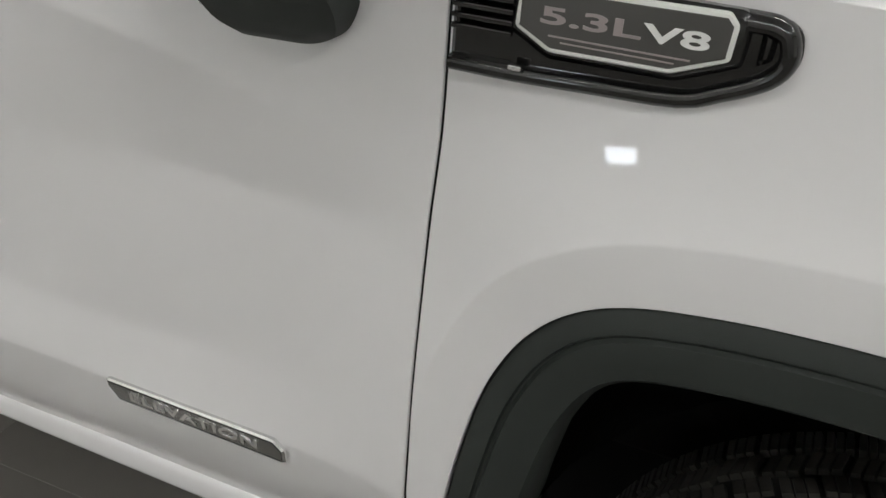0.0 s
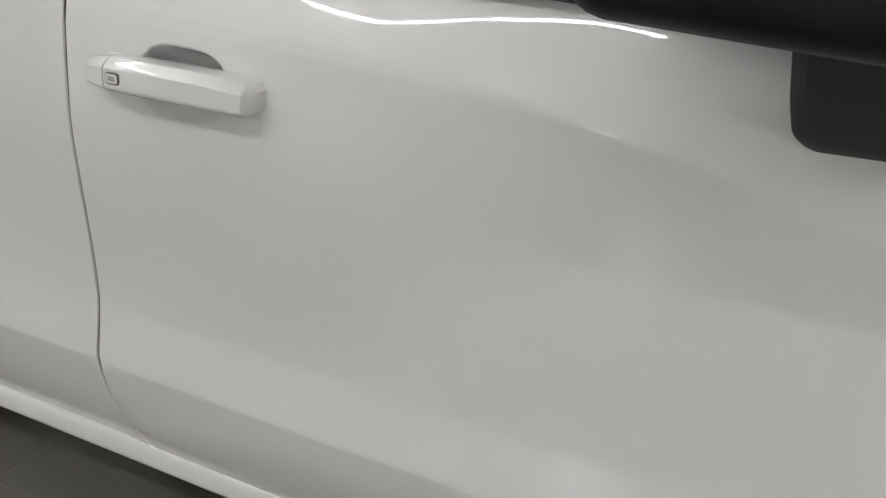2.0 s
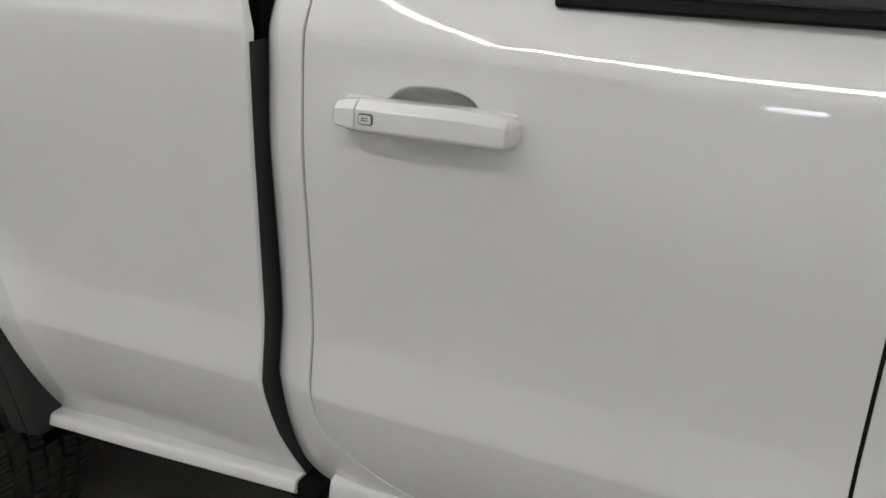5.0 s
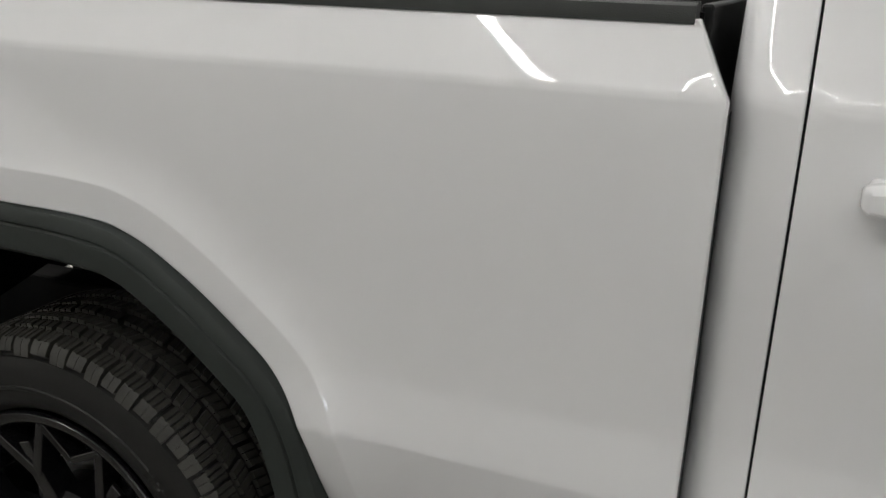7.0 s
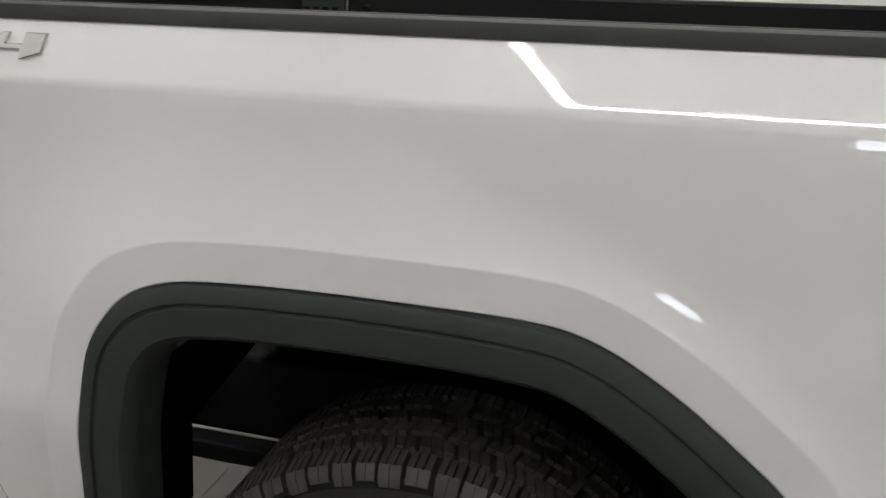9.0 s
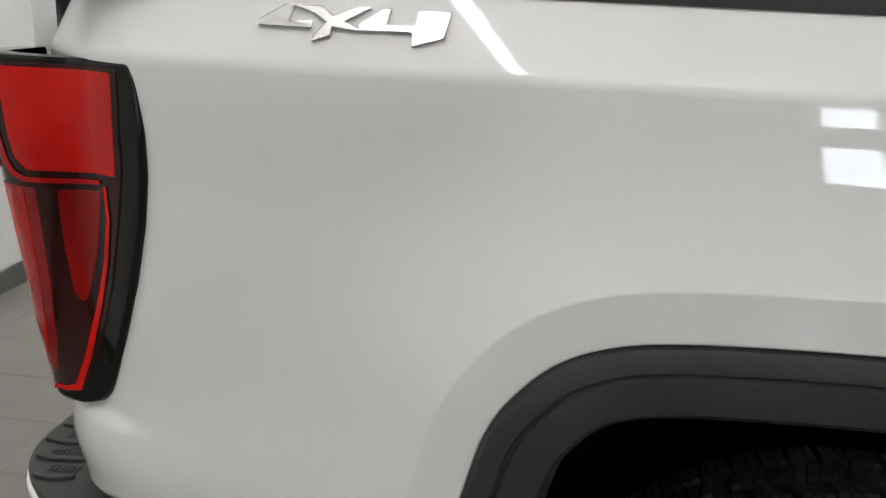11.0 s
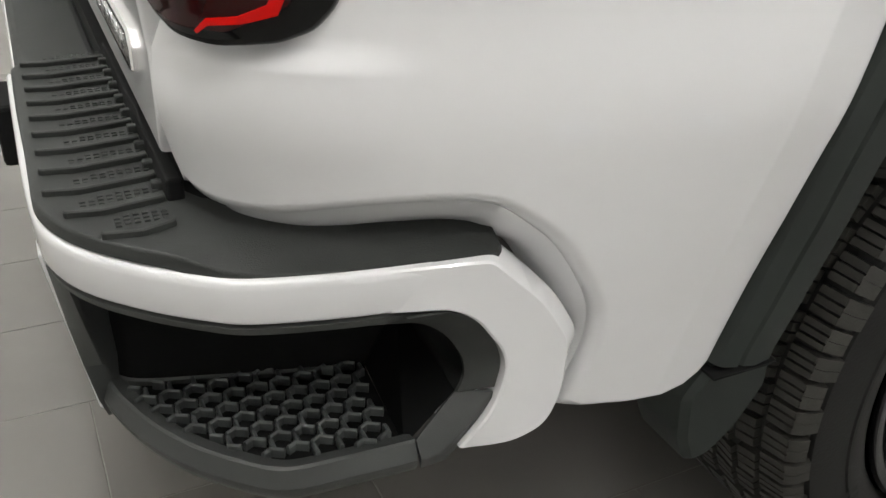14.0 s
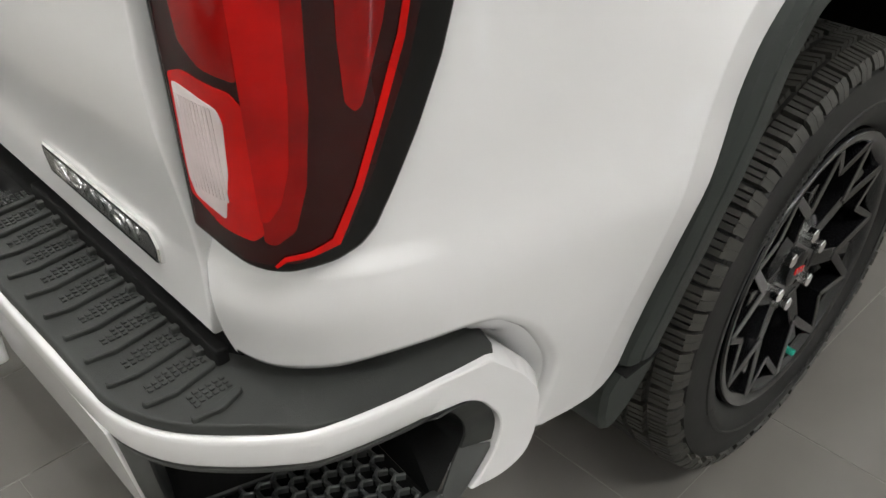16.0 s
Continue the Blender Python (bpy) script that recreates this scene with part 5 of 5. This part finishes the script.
# pad on top
PAD = [(-3.7605, 0.024), (-3.768, 0.0155)] + [(p[0], p[1] + 0.004) for p in EDGE[1:32]] + [(-4.108, 0.33), (-4.110, 0.45), (-4.110, 0.60), (-4.104, 0.615), (-3.995, 0.62), (-3.996, 0.30), (-3.994, 0.21), (-3.975, 0.175), (-3.94, 0.155), (-3.90, 0.145), (-3.85, 0.130), (-3.80, 0.115), (-3.757, 0.080)]


def pad_at(u, v, d):
    return Vector((u, v, 0.709 + 0.014 * sstep(0.0, 0.05, v - 0.012 + max(0, -4.0 - u) * 0.3 - 0.12 * max(0, -3.77 - u)) - d))


pad = sheet("top_pad", PAD, pad_at, PAD_PLASTIC, bumper, "dark grey ribbed plastic pad", step=0.02, edge=0.003, flange=0.010)
for k in range(11):
    y = 0.124 + 0.0478 * k
    x0 = (-4.062, -4.086)[k] if k < 2 else -4.099
    rib = [(x0, y - 0.001), (x0 + 0.03, y - 0.006), (-4.004, y + 0.004), (-4.004, y + 0.013), (x0 + 0.03, y + 0.005), (x0, y + 0.006)]
    part("pad_rib", prism(rounded(rib, 0.003, 2), pad_at, -0.0058, 0.003, 0.0012), PAD_PLASTIC, pad)
    dots = []
    for i in range(9 if k else 6):
        for j in range(3):
            px, py = -4.012 - 0.0075 * i, y + 0.0185 + 0.0072 * j - (0.003 if i > 4 else 0)
            if i > 6 and j == 2:
                continue
            dots.append(prism([(px, py), (px + 0.0048, py), (px + 0.0048, py + 0.0046), (px, py + 0.0046)], pad_at, -0.0016, 0.002, 0.0005))
    tagged(part("grip_patch", merge(dots), PAD_PLASTIC, pad), kind="stuff")
# black box stands in for the dark gap behind the pad
part("pad_gap", box((-4.000, 0.10, 0.68), (-3.97, WIDTH - 0.1, 0.712)), UNDER, bumper)
# black strip and clips behind the pad
part("pad_back", box((-4.003, 0.175, 0.720), (-3.988, 0.62, 0.742), 0.003), UNDER, bumper)
for k in range(9):
    part("pad_clip", box((-4.012, 0.20 + 0.0478 * k, 0.720), (-4.001, 0.210 + 0.0478 * k, 0.731), 0.002), PAD_PLASTIC, bumper)
# centre section, lower, and the far end
part("centre_ledge", box((-4.108, 0.62, 0.56), (-3.99, WIDTH - 0.62, 0.648), 0.012, 3), PAD_PLASTIC, bumper)
cheek = part("centre_cheek", box((-4.105, WIDTH - 0.62, 0.58), (-3.985, WIDTH - 0.60, 0.722), 0.006), GREY_PLASTIC, bumper)
part("cheek_hole", box((-4.07, WIDTH - 0.6225, 0.667), (-4.05, WIDTH - 0.6195, 0.687)), UNDER, cheek)
part("centre_face", box((-4.112, 0.63, 0.48), (-4.09, WIDTH - 0.63, 0.630), 0.006), PAINT, bumper)
part("far_end", box((-4.114, WIDTH - 0.60, 0.50), (-3.80, WIDTH - 0.01, 0.712), 0.03, 3), PAINT, bumper)
part("far_pad", box((-4.104, WIDTH - 0.60, 0.705), (-3.99, WIDTH - 0.04, 0.722), 0.005), PAD_PLASTIC, bumper)
hitch = part("tow_hitch", box((-4.150, 0.92, 0.47), (-4.02, 1.06, 0.57), 0.008), UNDER, bumper)
part("plate_lamp", box((-4.035, 0.70, 0.65), (-3.99, 0.74, 0.68), 0.004), SATIN, bumper)
part("bumper_core", box((-3.99, 0.20, 0.50), (-3.92, WIDTH - 0.2, 0.70)), UNDER, bumper)
part("bed_underside", box((-3.90, 0.62, 0.78), (-1.93, WIDTH - 0.62, 0.82)), UNDER, truck)

# ---- floor tiles ----
TW, TD = 0.60, 0.30
tile_mesh = bpy.data.meshes.new("tile")
tb = box((0.0011, 0.0011, -0.008), (TW - 0.0011, TD - 0.0011, 0.0), 0.0007, 1)
tb.to_mesh(tile_mesh)
tb.free()
tile_mesh.materials.append(TILE)
ROW0, COL0 = 0.066, -3.277
near, rest = [], []
for r in range(int((Y0 - ROW0) / TD) - 1, int((Y1 - ROW0) / TD) + 1):
    off = COL0 + 0.2 * ((r) % 3)
    for c in range(int((X0 - off) / TW) - 2, int((X1 - off) / TW) + 2):
        x, y = off + TW * c, ROW0 + TD * r
        if x + TW < X0 or x > X1 or y < Y0 or y > Y1:
            continue
        (near if -5.4 < x < 0.9 and -1.3 < y < 3.0 else rest).append((x, y))
near.sort(key=lambda p: abs(p[1] - 0.3) + 0.25 * abs(p[0] + 3.2))
rest += near[290:]
spin = Matrix.Rotation(FLOOR_TURN, 4, "Z")
for x, y in near[:290]:
    ob = new("tile", tile_mesh)
    ob.parent = floor
    ob.matrix_world = spin @ Matrix.Translation((x, y, 0))
verts, faces = [], []
for x, y in rest:
    i = len(verts)
    a, b, c, d = max(x + 0.0011, X0 - 0.1), y + 0.0011, min(x + TW - 0.0011, X1 + 0.1), min(y + TD - 0.0011, Y1 + 0.1)
    for z in (-0.008, 0.0):
        verts += [spin @ Vector(p) for p in ((a, b, z), (c, b, z), (c, d, z), (a, d, z))]
    faces += [(i + 4, i + 5, i + 6, i + 7), (i, i + 1, i + 5, i + 4), (i + 1, i + 2, i + 6, i + 5), (i + 2, i + 3, i + 7, i + 6), (i + 3, i, i + 4, i + 7)]
me = bpy.data.meshes.new("far_tiles")
me.from_pydata([tuple(v) for v in verts], [], faces)
tagged(part("far_tiles", me, TILE, floor), kind="stuff")
